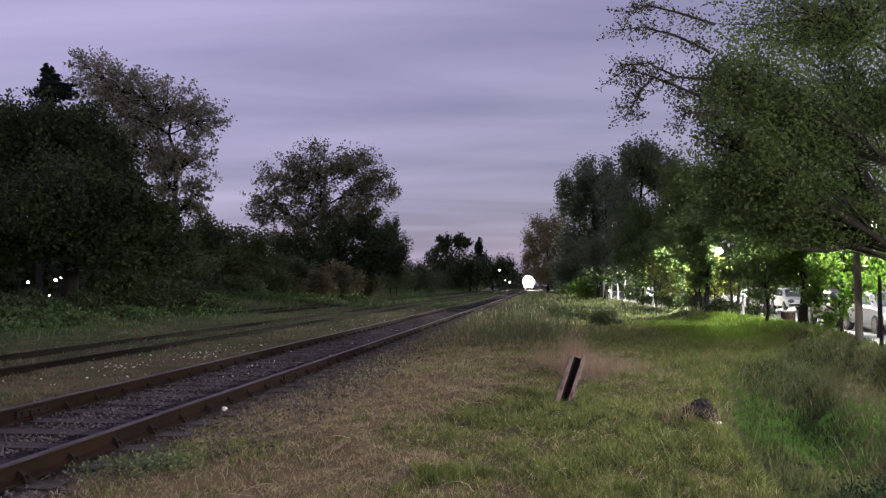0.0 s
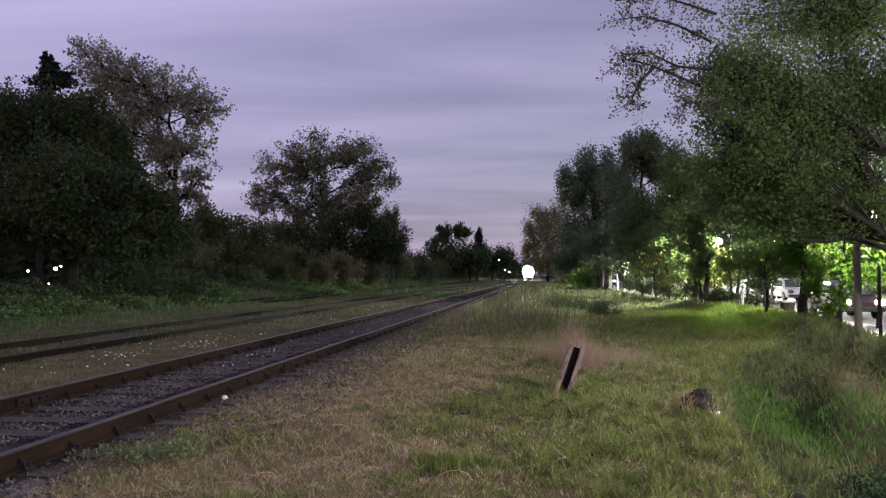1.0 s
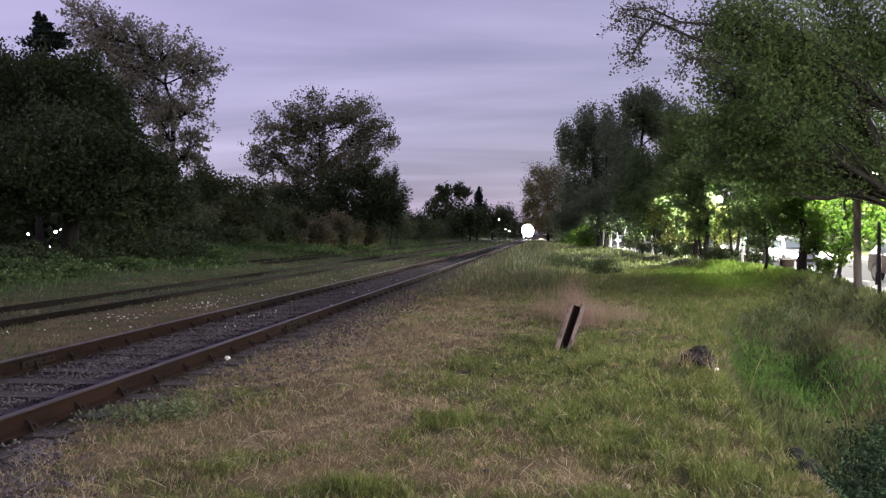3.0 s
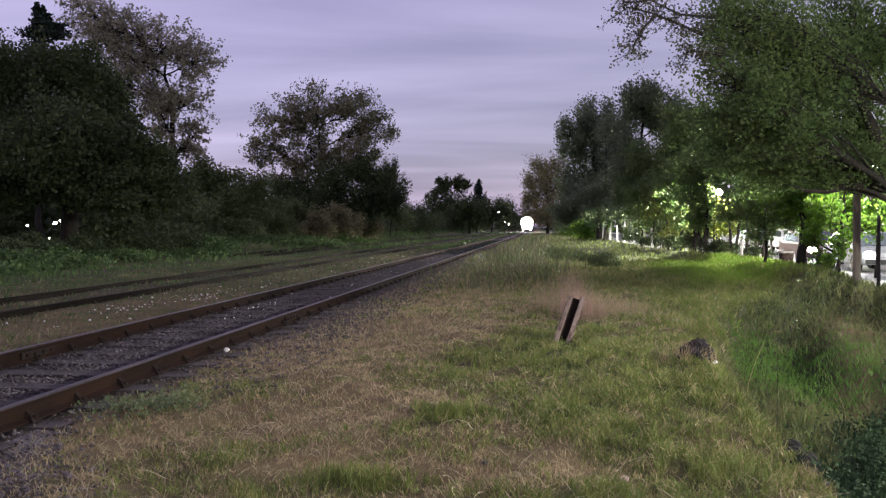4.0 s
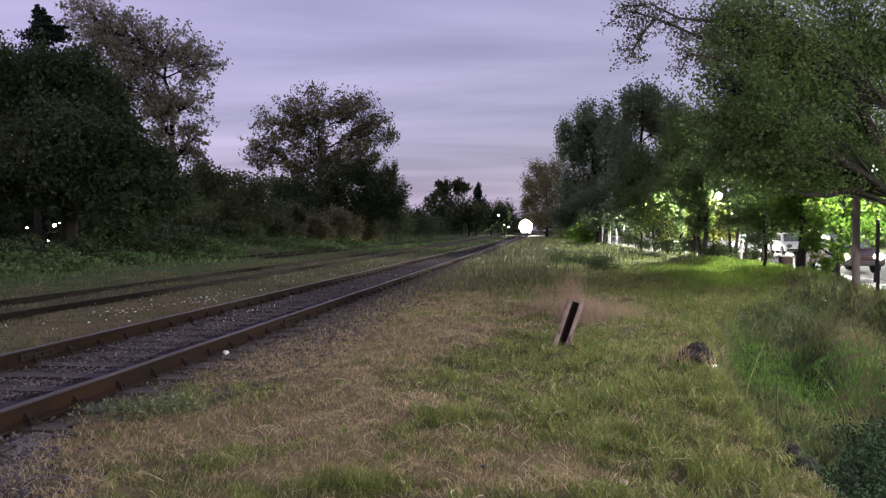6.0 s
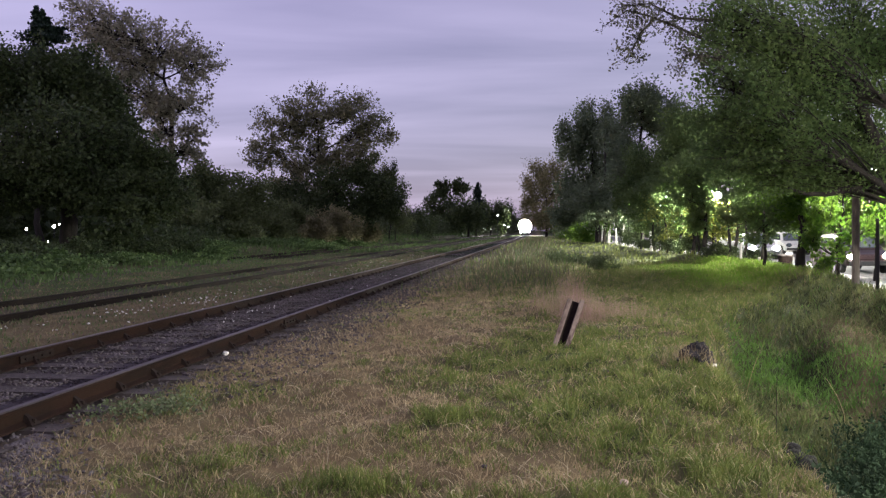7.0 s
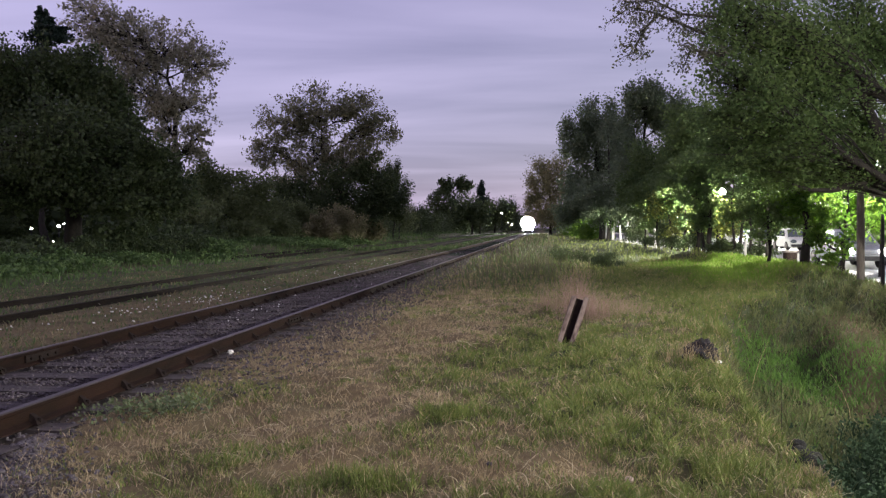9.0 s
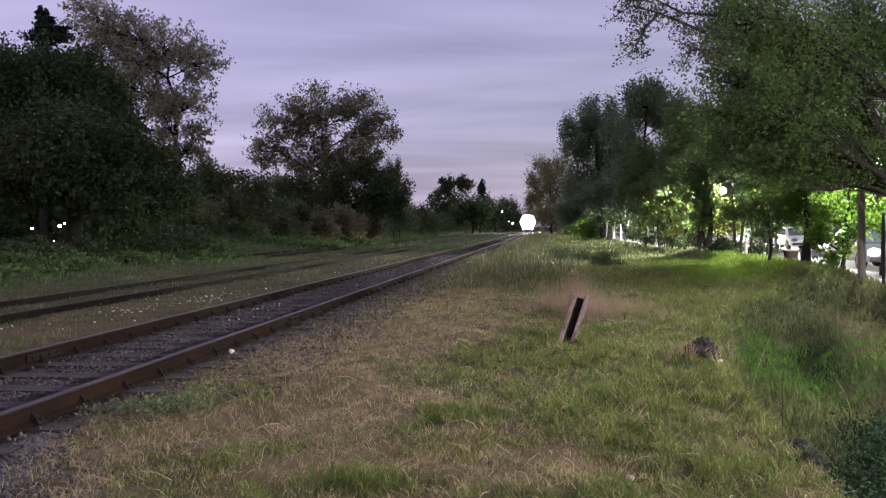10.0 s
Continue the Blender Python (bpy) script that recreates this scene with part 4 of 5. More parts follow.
def build_trees():
    # the great dark tree on the far side of the tracks
    f = (-19.5, 42)
    tree("broadleaf_tree", *f, [lobe(f, 120, 140, 42, 75, 60, 1.8), lobe(f, 30, 150, 41, 80, 85, 2.2), lobe(f, 190, 190, 41, 50, 65, 1.6), lobe(f, 215, 265, 41, 55, 70, 1.6), lobe(f, 265, 300, 41, 45, 50, 1.2), lobe(f, 120, 260, 39, 140, 90, 3),
                                lobe(f, 275, 335, 41, 60, 55, 1.5), lobe(f, -80, 220, 42, 110, 130, 2), lobe(f, 20, 330, 39, 110, 50, 1.6), lobe(f, 215, 340, 40, 100, 50, 1.5)],
         0.5, None, 92000, 0.16, M["leaf_dark"], M["bark"], "huge dense dark green tree across the tracks", 31, twigs=44, spread=0.14, fill=0.35)
    # conifer tip behind it
    f = (-28.5, 57)
    tree("conifer_tree", *f, [lobe(f, 76, 22, 57, 9, 10, 0.5), lobe(f, 70, 36, 57, 22, 7, 0.7), lobe(f, 92, 50, 57, 34, 8, 1), lobe(f, 88, 68, 57, 44, 10, 1.2), lobe(f, 90, 110, 57, 55, 30, 1.5)],
         0.24, None, 6500, 0.2, M["needle"], M["bark"], "dark conifer tip rising behind the trees", 32, twigs=14, spread=0.2)
    # tall autumn poplar
    f = (-20.5, 62)
    tree("poplar_tree", *f, [lobe(f, 155, 28, 63, 52, 45, 1.2), lobe(f, 215, 60, 62, 58, 48, 1.5), lobe(f, 285, 85, 62, 62, 52, 1.6), lobe(f, 355, 115, 61, 46, 48, 1.4),
                             lobe(f, 250, 160, 62, 60, 55, 1.3), lobe(f, 330, 190, 61, 55, 45, 1.2), lobe(f, 285, 210, 62, 45, 50, 1.1), lobe(f, 320, 265, 61, 38, 35, 0.7), lobe(f, 345, 245, 61, 30, 35, 0.6), lobe(f, 200, 140, 63, 50, 60, 1), lobe(f, 235, 105, 63, 50, 50, 1), lobe(f, 175, 85, 63, 45, 45, 0.8)],
         0.34, None, 22000, 0.19, M["leaf_autumn"], M["bark"], "tall half-bare poplar with brownish autumn leaves", 33, twigs=38, spread=0.10, peak=0.78)
    # rounded tree beside the line
    f = (-13.3, 86)
    tree("poplar_tree", *f, [lobe(f, 500, 215, 86, 50, 45, 1.4), lobe(f, 560, 195, 86, 55, 42, 1.5), lobe(f, 625, 205, 86, 55, 42, 1.5), lobe(f, 665, 235, 86, 40, 40, 1.1), lobe(f, 465, 260, 86, 38, 42, 1.1),
                             lobe(f, 545, 265, 86, 50, 60, 1.6), lobe(f, 600, 270, 86, 45, 50, 1.3), lobe(f, 580, 330, 85, 60, 40, 1.2), lobe(f, 640, 290, 85, 45, 50, 1.4), lobe(f, 500, 310, 85, 50, 45, 1.3)],
         0.36, None, 27000, 0.22, M["leaf_olive"], M["bark"], "round-headed tree thinning in autumn beside the line", 34, twigs=34, spread=0.11, peak=0.85)
    f = (-11.0, 82)
    tree("broadleaf_tree", *f, [lobe(f, 600, 340, 82, 60, 50, 1.5), lobe(f, 665, 350, 82, 45, 50, 1.2), lobe(f, 540, 370, 82, 60, 40, 1.2), lobe(f, 650, 300, 83, 40, 30, 0.7), lobe(f, 505, 350, 82, 40, 36, 0.9), lobe(f, 695, 355, 83, 32, 42, 0.9)],
         0.22, None, 30000, 0.2, M["leaf_dark"], M["bark"], "dark bushy tree below a taller one", 35, twigs=24, spread=0.2, fill=0.3)
    f = (-19.0, 66)
    tree("broadleaf_tree", *f, [lobe(f, 400, 335, 66, 50, 42, 1.2), lobe(f, 370, 370, 64, 60, 45, 1.2), lobe(f, 440, 380, 66, 40, 45, 1), lobe(f, 330, 390, 60, 60, 45, 1), lobe(f, 350, 325, 65, 45, 42, 1), lobe(f, 458, 352, 67, 40, 42, 0.9), lobe(f, 300, 345, 62, 45, 45, 1)],
         0.2, None, 34000, 0.18, M["leaf_mid"], M["bark"], "low dull green tree filling the gap in the row", 36, twigs=24, spread=0.2, fill=0.3)
    # scrub at the foot of the row
    rng = random.Random(5)
    for k, (cx, cy, d, wx, wz, mt) in enumerate(((600, 395, 74, 45, 30, "leaf_brown"), (560, 405, 72, 40, 25, "leaf_brown"), (490, 410, 70, 40, 28, "leaf_mid"), (520, 385, 74, 36, 30, "leaf_mid"), (640, 410, 84, 40, 22, "leaf_brown"), (430, 415, 62, 40, 25, "leaf_mid"),
                                                 (700, 385, 100, 40, 32, "leaf_mid"), (740, 395, 125, 40, 30, "leaf_dark"), (690, 330, 98, 30, 40, "leaf_dark"), (360, 425, 58, 45, 22, "leaf_dark"), (290, 425, 54, 45, 22, "leaf_dark"), (165, 408, 46, 38, 24, "leaf_dark"), (225, 412, 47, 40, 26, "leaf_dark"), (10, 412, 46, 30, 24, "leaf_dark"))):
        x, _ = px(cx, cy, d)
        f = (x, d)
        tree("shrub", *f, [lobe(f, cx - wx * 0.4, cy, d, wx * 0.6, wz, 1), lobe(f, cx + wx * 0.4, cy + 4, d, wx * 0.6, wz * 0.9, 1), lobe(f, cx, cy - wz * 0.4, d, wx * 0.5, wz * 0.7, 1)],
             0.07, None, 7500, 0.15, M[mt], M["bark"], {"leaf_brown": "tangled brownish scrub at the foot of the trees", "leaf_mid": "green scrub at the foot of the trees", "leaf_dark": "dark bush in the row beside the line"}[mt], 50 + k, fork=0.4, twigs=16, spread=0.22, category="bush", fill=0.3)
    # distant trees
    f = (2.5, 205)
    tree("broadleaf_tree", *f, [lobe(f, 785, 335, 205, 20, 18, 1), lobe(f, 812, 332, 205, 18, 16, 1), lobe(f, 800, 370, 205, 45, 30, 1.6), lobe(f, 770, 360, 205, 22, 25, 1)],
         0.35, None, 9000, 0.42, M["leaf_dark"], M["bark"], "distant dark tree with a split top", 71, twigs=20, spread=0.2, fill=0.3)
    f = (9.0, 215)
    tree("conifer_tree", *f, [lobe(f, 846, 340, 215, 7, 16, 1), lobe(f, 846, 370, 215, 16, 25, 1.4)], 0.25, None, 3500, 0.4, M["needle"], M["bark"], "distant pointed dark conifer in the row", 72, spread=0.2, fill=0.3)
    for k, (cx, cy, d, wx, wz) in enumerate(((830, 385, 190, 40, 26), (870, 385, 230, 32, 26), (890, 380, 300, 22, 26))):
        f = (px(cx, cy, d)[0], d)
        tree("broadleaf_tree", *f, [lobe(f, cx - wx * 0.4, cy, d, wx * 0.6, wz, 1), lobe(f, cx + wx * 0.4, cy, d, wx * 0.6, wz, 1)], 0.3, None, 6000, 0.45, M["leaf_dark"], M["bark"], "distant dark tree closing the line", 75 + k, twigs=20, spread=0.22, fill=0.3)

    # right-hand row, far to near
    f = (21.5, 165)
    tree("broadleaf_tree", *f, [lobe(f, 955, 320, 165, 32, 45, 1.3), lobe(f, 985, 335, 165, 30, 50, 1.3), lobe(f, 935, 345, 165, 18, 35, 0.7), lobe(f, 955, 385, 164, 30, 24, 0.9), lobe(f, 990, 380, 163, 30, 28, 0.9)], 0.3, None, 22000, 0.28, M["leaf_brown"], M["bark"], "tree turning red-brown at the far end of the row", 81, twigs=24, spread=0.18, fill=0.35)
    f = (18.5, 95)
    tree("broadleaf_tree", *f, [lobe(f, 1050, 220, 95, 42, 48, 1.4), lobe(f, 1015, 255, 95, 32, 45, 1.1), lobe(f, 1075, 290, 94, 50, 60, 1.5), lobe(f, 1025, 340, 94, 40, 55, 1.2)],
         0.32, None, 32000, 0.22, M["leaf_hazed"], M["bark"], "tall full green tree in the roadside row", 82, twigs=26, spread=0.18, fill=0.35)
    f = (17.5, 70)
    tree("broadleaf_tree", *f, [lobe(f, 1135, 195, 70, 45, 48, 1.4), lobe(f, 1180, 215, 70, 42, 55, 1.4), lobe(f, 1105, 290, 70, 45, 60, 1.3), lobe(f, 1160, 310, 69, 55, 60, 1.5), lobe(f, 1110, 370, 68, 45, 35, 0.8)],
         0.3, None, 36000, 0.18, M["leaf_hazed"], M["bark"], "tall green tree in the roadside row", 83, twigs=26, spread=0.18, fill=0.35)
    f = (15.0, 44)
    tree("broadleaf_tree", *f, [lobe(f, 1215, 255, 44, 55, 60, 1.4), lobe(f, 1270, 240, 44, 60, 70, 1.5), lobe(f, 1220, 320, 43, 60, 45, 1.2), lobe(f, 1330, 290, 43, 60, 45, 1.3)],
         0.11, None, 34000, 0.125, M["leaf_near"], M["bark"], "leafy tree hanging over the lit pavement", 84, twigs=26, spread=0.18, fill=0.35)
    f = (17.0, 84)
    tree("broadleaf_tree", *f, [lobe(f, 1040, 370, 84, 45, 40, 1.2), lobe(f, 1085, 350, 83, 45, 50, 1.3), lobe(f, 1120, 385, 82, 40, 30, 0.9), lobe(f, 1000, 385, 86, 28, 28, 0.7), lobe(f, 1090, 250, 86, 35, 50, 1)],
         0.2, None, 22000, 0.19, M["leaf_hazed"], M["bark"], "bushy grey-green tree between taller ones", 86, twigs=26, spread=0.2, fill=0.3)
    f = (15.8, 57)
    tree("broadleaf_tree", *f, [lobe(f, 1165, 350, 57, 50, 45, 1.2), lobe(f, 1200, 300, 57, 45, 50, 1.2), lobe(f, 1130, 300, 58, 40, 60, 1.0), lobe(f, 1175, 395, 56, 40, 22, 0.7)],
         0.18, None, 22000, 0.145, M["leaf_near"], M["bark"], "low leafy tree filling the roadside row", 87, twigs=26, spread=0.2, fill=0.3)
    # row of young trees on the verge
    for k, (cx, by, wid, crown) in enumerate(((1419, 503, 0.15, True), (1355, 487, 0.10, True), (1301, 473, 0.09, True), (1250, 472, 0.12, True), (1226, 467, 0.10, False), (1205, 461, 0.10, True), (1158, 447, 0.10, True), (1182, 455, 0.08, False), (1238, 470, 0.07, False), (1290, 474, 0.07, False), (1322, 480, 0.06, False), (1135, 444, 0.1, True))):
        d = 2121 / (by - 408)
        f = (px(cx, 0, d)[0], d)
        if cx == 1301:
            L = [lobe(f, 1340, 345, d, 40, 34, 1), lobe(f, 1330, 390, d, 36, 22, 0.7), lobe(f, 1345, 300, d, 40, 30, 0.8)]
        elif cx == 1250:
            L = [lobe(f, 1222, 355, d, 34, 34, 1), lobe(f, 1240, 390, d, 34, 22, 0.8), lobe(f, 1215, 310, d, 40, 30, 0.8)]
        elif crown:
            L = [lobe(f, cx - 20, 345, d, 45 * 22 / d + 14, 34, 1), lobe(f, cx + 25, 330, d, 45 * 22 / d + 14, 36, 1), lobe(f, cx, 385, d, 34, 22, 0.35)]
        else:
            L = [lobe(f, cx, 292, d, 30, 25, 1)]
        tree("young_tree", *f, L, wid, None, 5500 if crown else 2000, 0.09 * (0.6 + d / 50), M["leaf_lit"] if k < 2 else M["leaf_near"], M["bark"], "young street tree with a bare straight trunk on the verge", 90 + k, fork=2.0, twigs=18, spread=0.22, group="young trees on the verge")
    f = (px(1354, 0, 24.0)[0], 24.0)
    tree("young_tree", *f, [lobe(f, 1350, 345, 24, 60, 38, 1), lobe(f, 1395, 378, 23.5, 40, 36, 0.8), lobe(f, 1345, 405, 24, 45, 26, 0.55), lobe(f, 1300, 372, 24, 34, 28, 0.4)], 0.06, None, 6500, 0.085, M["leaf_near"], M["bark"],
         "young street tree with low leafy boughs on the verge", 99, fork=1.6, twigs=20, spread=0.24, group="young trees on the verge")
    for k, (cx, d, L) in enumerate(((1206, 41.0, ((1172, 372, 34, 30), (1206, 385, 36, 34), (1240, 372, 30, 34), (1190, 420, 30, 16))), (1262, 36.2, ((1232, 392, 26, 30), (1268, 395, 30, 34), (1300, 405, 26, 24))))):
        f = (px(cx, 0, d)[0], d)
        tree("young_tree", *f, [lobe(f, u, v, d, p, q, 1) for u, v, p, q in L], 0.07, None, 3600, 0.10, M["leaf_lamplit"], M["bark"], "young street tree with yellowing leaves lit by the lamp", 111 + k, fork=1.6, twigs=18, spread=0.26, group="young trees on the verge")
    # the near tree whose crown hangs into view
    f = (9.7, 15.5)
    tree("poplar_tree", *f, [lobe(f, 1310, 60, 15, 95, 80, 2.4), lobe(f, 1410, 130, 15, 110, 100, 3.4), lobe(f, 1300, 165, 14.5, 85, 70, 1.9), lobe(f, 1500, 80, 16, 110, 110, 3), lobe(f, 1350, 255, 15, 110, 65, 2.4),
                             lobe(f, 1490, 240, 16, 90, 75, 2), lobe(f, 1290, 272, 16, 80, 44, 1.3), lobe(f, 1620, 120, 16, 110, 170, 3), lobe(f, 1450, -70, 16, 190, 90, 3.6), lobe(f, 1640, -100, 17, 140, 110, 2), lobe(f, 1475, 300, 15.5, 90, 42, 1.6), lobe(f, 1390, 312, 15.5, 80, 36, 1.1)],
         0.15, None, 98000, 0.056, M["leaf_near"], M["bark"], "large poplar by the ditch, its crown hanging low", 101, fork=2.0, twigs=40, spread=0.17, lean=(-0.3, 0), fill=0.3)


build_trees()


def build_near_boughs():
    """Sparse outer boughs and the heavy low limb of the near tree: parts of that tree."""
    host = [o for o in bpy.data.objects if o.name.startswith("poplar_tree") and abs(o.location.y - 15.5) < 0.1][0]
    org = host.location.copy()
    rng, nr = random.Random(7), np.random.default_rng(7)

    def w(cx, cy, d):
        x, z = px(cx, cy, d)
        return Vector((x, d, z)) - org

    V, F = [], []
    for way, r1, r2 in (((w(1610, 330, 15.5), w(1560, 326, 15.4), w(1500, 338, 15.2), w(1462, 346, 15), w(1425, 345, 14.9), w(1395, 335, 14.8)), 0.095, 0.02),
                        ((w(1650, 420, 15.5), w(1600, 345, 15.5), w(1566, 300, 15.5), w(1552, 255, 15.4), w(1527, 205, 15.3), w(1500, 140, 15.2)), 0.19, 0.06)):
        rr = [r1 + (r2 - r1) * i / (len(way) - 1) for i in range(len(way))]
        tube(V, F, list(way), rr, 9)
    mesh_ob("bough", [v[:] for v in V], F, M["bark"], host, smooth=True)
    V, F, ends = [], [], []
    for way in ((w(1260, 40, 14.5), w(1200, 35, 14.2), w(1150, 10, 14), w(1100, 15, 13.8)), (w(1240, 70, 14.5), w(1195, 50, 14.2), w(1150, 32, 14), w(1110, 22, 13.9), w(1075, 45, 13.8)),
                (w(1260, -10, 14.6), w(1200, -40, 14.2), w(1140, -55, 14), w(1100, -50, 13.8)), (w(1270, -60, 14.6), w(1210, -80, 14.2), w(1150, -95, 14), w(1110, -80, 13.9)),
                (w(1160, 35, 14), w(1135, 60, 13.9), w(1122, 85, 13.9), w(1115, 105, 13.9)), (w(1280, 110, 14.4), w(1240, 100, 14.2), w(1215, 100, 14), w(1203, 128, 14))):
        tube(V, F, list(way), [0.03 - 0.022 * i / (len(way) - 1) for i in range(len(way))], 5)
        for p, q in zip(way[:-1], way[1:]):
            for t in (0.15, 0.5, 0.85):
                s = p.lerp(q, t)
                for _ in range(4):
                    e = s + Vector((rng.uniform(-0.32, 0.15), rng.uniform(-0.3, 0.3), rng.uniform(-0.24, 0.2)))
                    tube(V, F, [s, (s + e) / 2 + Vector((0, 0, 0.02)), e], [0.007, 0.005, 0.002], 3)
                    ends += [e[:], ((s + e) / 2)[:]]
    mesh_ob("twig_spray", [v[:] for v in V], F, M["bark"], host)
    q, k = leaves(nr, np.array(ends), np.array([0.09, 0.09, 0.08]), 3400, 0.046)
    mesh_ob("outer_foliage", q, k, M["leaf_outer"], host)
    return host


build_near_boughs()


def build_verge_growth():
    f = (10.6, 21.4)
    tree("vine_covered_tree", *f, [lobe(f, 1450, 380, 20.8, 36, 40, 1.0), lobe(f, 1510, 372, 22.6, 44, 36, 1.5), lobe(f, 1562, 385, 22.8, 40, 44, 1.4), lobe(f, 1440, 430, 20.6, 22, 30, 0.8), lobe(f, 1490, 340, 22.4, 50, 22, 1.2),
                                   lobe(f, 1455, 470, 20.6, 20, 22, 0.5), lobe(f, 1610, 360, 20.8, 50, 50, 0.8), lobe(f, 1530, 410, 20.4, 48, 26, 0.6), lobe(f, 1490, 440, 20.4, 26, 22, 0.4)],
         0.07, None, 4400, 0.10, M["leaf_lit"], M["bark"], "small tree hung with bright vine leaves by the street", 121, fork=1.2, twigs=22, spread=0.27, fill=0.25)
    for k, (cx, by, h) in enumerate(((1168, 452, 1.5), (1192, 458, 0.7), (1275, 474, 0.5), (1335, 480, 0.9), (1230, 466, 1.0), (1130, 442, 1.6), (1110, 440, 1.3), (1212, 462, 0.6), (1378, 486, 0.5), (1148, 446, 0.8))):
        d = 2121 / (by - 408)
        g = (px(cx, 0, d)[0], d)
        tree("verge_shrub", *g, [(-0.3, 0, h * 0.6, 0.5, 0.5, h * 0.5, 1), (0.3, 0.1, h * 0.5, 0.5, 0.5, h * 0.5, 1), (0, 0, h * 0.8, 0.4, 0.4, h * 0.35, 0.7)], 0.03, None, 2600, 0.07, M["leaf_dark"], M["bark"],
             "ragged dark shrub at the edge of the pavement", 130 + k, fork=0.2, twigs=12, spread=0.25, category="bush", group="shrubs on the verge", fill=0.25)
    rb = random.Random(77)
    for k in range(22):
        a, y = rb.uniform(-20, -17.0), rb.uniform(24, 75)
        g = (a + LEAN * y, y)
        h, w = rb.uniform(0.3, 0.75), rb.uniform(0.7, 1.7)
        tree("bank_bush", *g, [(-0.4 * w, 0, h * 0.4, w, w, h * 0.5, 1), (0.5 * w, 0.2, h * 0.35, w, w, h * 0.45, 1), (0, 0, h * 0.6, w * 0.6, w * 0.6, h * 0.45, 0.8)], 0.03, None, 1500, 0.12, M["bank"], M["bark"],
             "low leafy green growth on the bank across the tracks", 170 + k, fork=0.1, twigs=12, spread=0.26, category="bush", group="low growth on the bank", fill=0.2)
    # dark undergrowth behind the bank
    for k in range(11):
        y = 27.5 + 2.2 * k
        x = -21.2 + LEAN * y - 0.5 * (k % 2)
        h, w = 1.05 + 0.2 * math.sin(k * 2.3), 1.25
        tree("undergrowth_bush", x, y, [(-0.5, 0, h * 0.4, w, w, h * 0.5, 1), (0.6, 0.3, h * 0.35, w, w, h * 0.45, 1), (0, -0.2, h * 0.65, w * 0.6, w * 0.6, h * 0.35, 0.7)], 0.04, None, 2600, 0.13, M["leaf_dark"], M["bark"],
             "dark leafy undergrowth in the shade of the tall trees", 210 + k, fork=0.1, twigs=14, spread=0.26, category="bush", group="undergrowth behind the bank", fill=0.3)
    # dark weed clumps beyond the steel stump
    for k, (cx, by, h, w) in enumerate(((1066, 482, 0.62, 0.55), (1040, 470, 0.5, 0.6), (985, 468, 0.6, 0.7))):
        d = 2121 / (by - 408)
        g = (px(cx, 0, d)[0], d)
        tree("weed_clump", *g, [(-0.2, 0, h * 0.5, w, w, h * 0.55, 1), (0.25, 0.1, h * 0.45, w, w, h * 0.5, 1)], 0.02, None, 3500, 0.04, M["leaf_dark"], M["bark"],
             "rough dark weed clump in the grass", 140 + k, fork=0.1, twigs=16, spread=0.25, category="weeds", group="weed clumps", fill=0.25)
    # grey-green herb beside the rail
    g = (-2.4, 6.4)
    tree("herb_clump", *g, [(-0.25, 0, 0.06, 0.28, 0.3, 0.05, 1), (0.15, 0.15, 0.06, 0.25, 0.25, 0.05, 1), (0.0, 0.5, 0.05, 0.2, 0.3, 0.05, 0.7)], 0.008, None, 850, 0.028, M["sage"], M["bark"],
         "spreading grey-green herb beside the rail", 150, fork=0.02, twigs=14, spread=0.5, category="weeds", fill=0.2)


build_verge_growth()


def woods(name, rows, size, material, label, seed):
    """A distant wood: heaps of foliage clumps along a line, with ragged tops."""
    nr = np.random.default_rng(seed)
    Q, K, base = [], [], 0
    for (x0, y0), (x1, y1), h, deep, n in rows:
        t = nr.random(n)
        x, y = x0 + (x1 - x0) * t, y0 + (y1 - y0) * t
        top = h * (0.72 + 0.3 * wave(x, y, 5.0, seed) + 0.12 * wave(x, y, 1.7, seed + 1))
        z = top * (1 - nr.random(n) ** 1.6)
        c = np.stack([x + nr.normal(0, deep, n), y + nr.normal(0, deep, n), z], -1)
        q, f = leaves(nr, c, np.array([0.5, 0.5, 0.4]), n * 2, size)
        Q.append(q)
        K.append(f + base)
        base += len(q)
    ob = mesh_ob(name, np.concatenate(Q), np.concatenate(K), material)
    return tagged(ob, label, "woods", kind="stuff")


woods("far_woods", [((-44, 22), (-24, 160), 6.5, 1.4, 9000), ((-62, 20), (-30, 260), 8, 2.0, 7000), ((-30, 260), (40, 420), 10, 4, 6000), ((-64, 20), (-120, -40), 10, 3, 1500)], 0.8, M["leaf_dark"], "dark distant woods beyond the tracks", 3)
woods("street_trees", [((32, 18), (55, 220), 9, 2.0, 9000), ((45, 190), (60, 420), 11, 4, 4000), ((8, 428), (120, 432), 15, 5, 5000), ((30, -20), (32, 18), 9, 2, 2000)], 0.7, M["leaf_dark"], "dark trees along the far side of the street", 4)
woods("line_hedge", [((3.0, 215), (20, 330), 4.5, 1.4, 4000), ((-10, 150), (8, 240), 5.0, 1.2, 3000), ((-14.5, 96), (6.0, 225), 4.5, 0.9, 7000), ((-20, 44), (-14, 92), 2.2, 0.9, 6000)], 0.28, M["leaf_dark"], "continuous scrubby hedge along the tracks", 6)
woods("verge_bushes", [((20.0, 100), (24.5, 165), 3.0, 0.8, 3500), ((17.6, 98), (20.9, 113), 2.3, 0.7, 3000)], 0.25, M["leaf_lit"], "bushes along the verge, lamplight put into their green", 8)


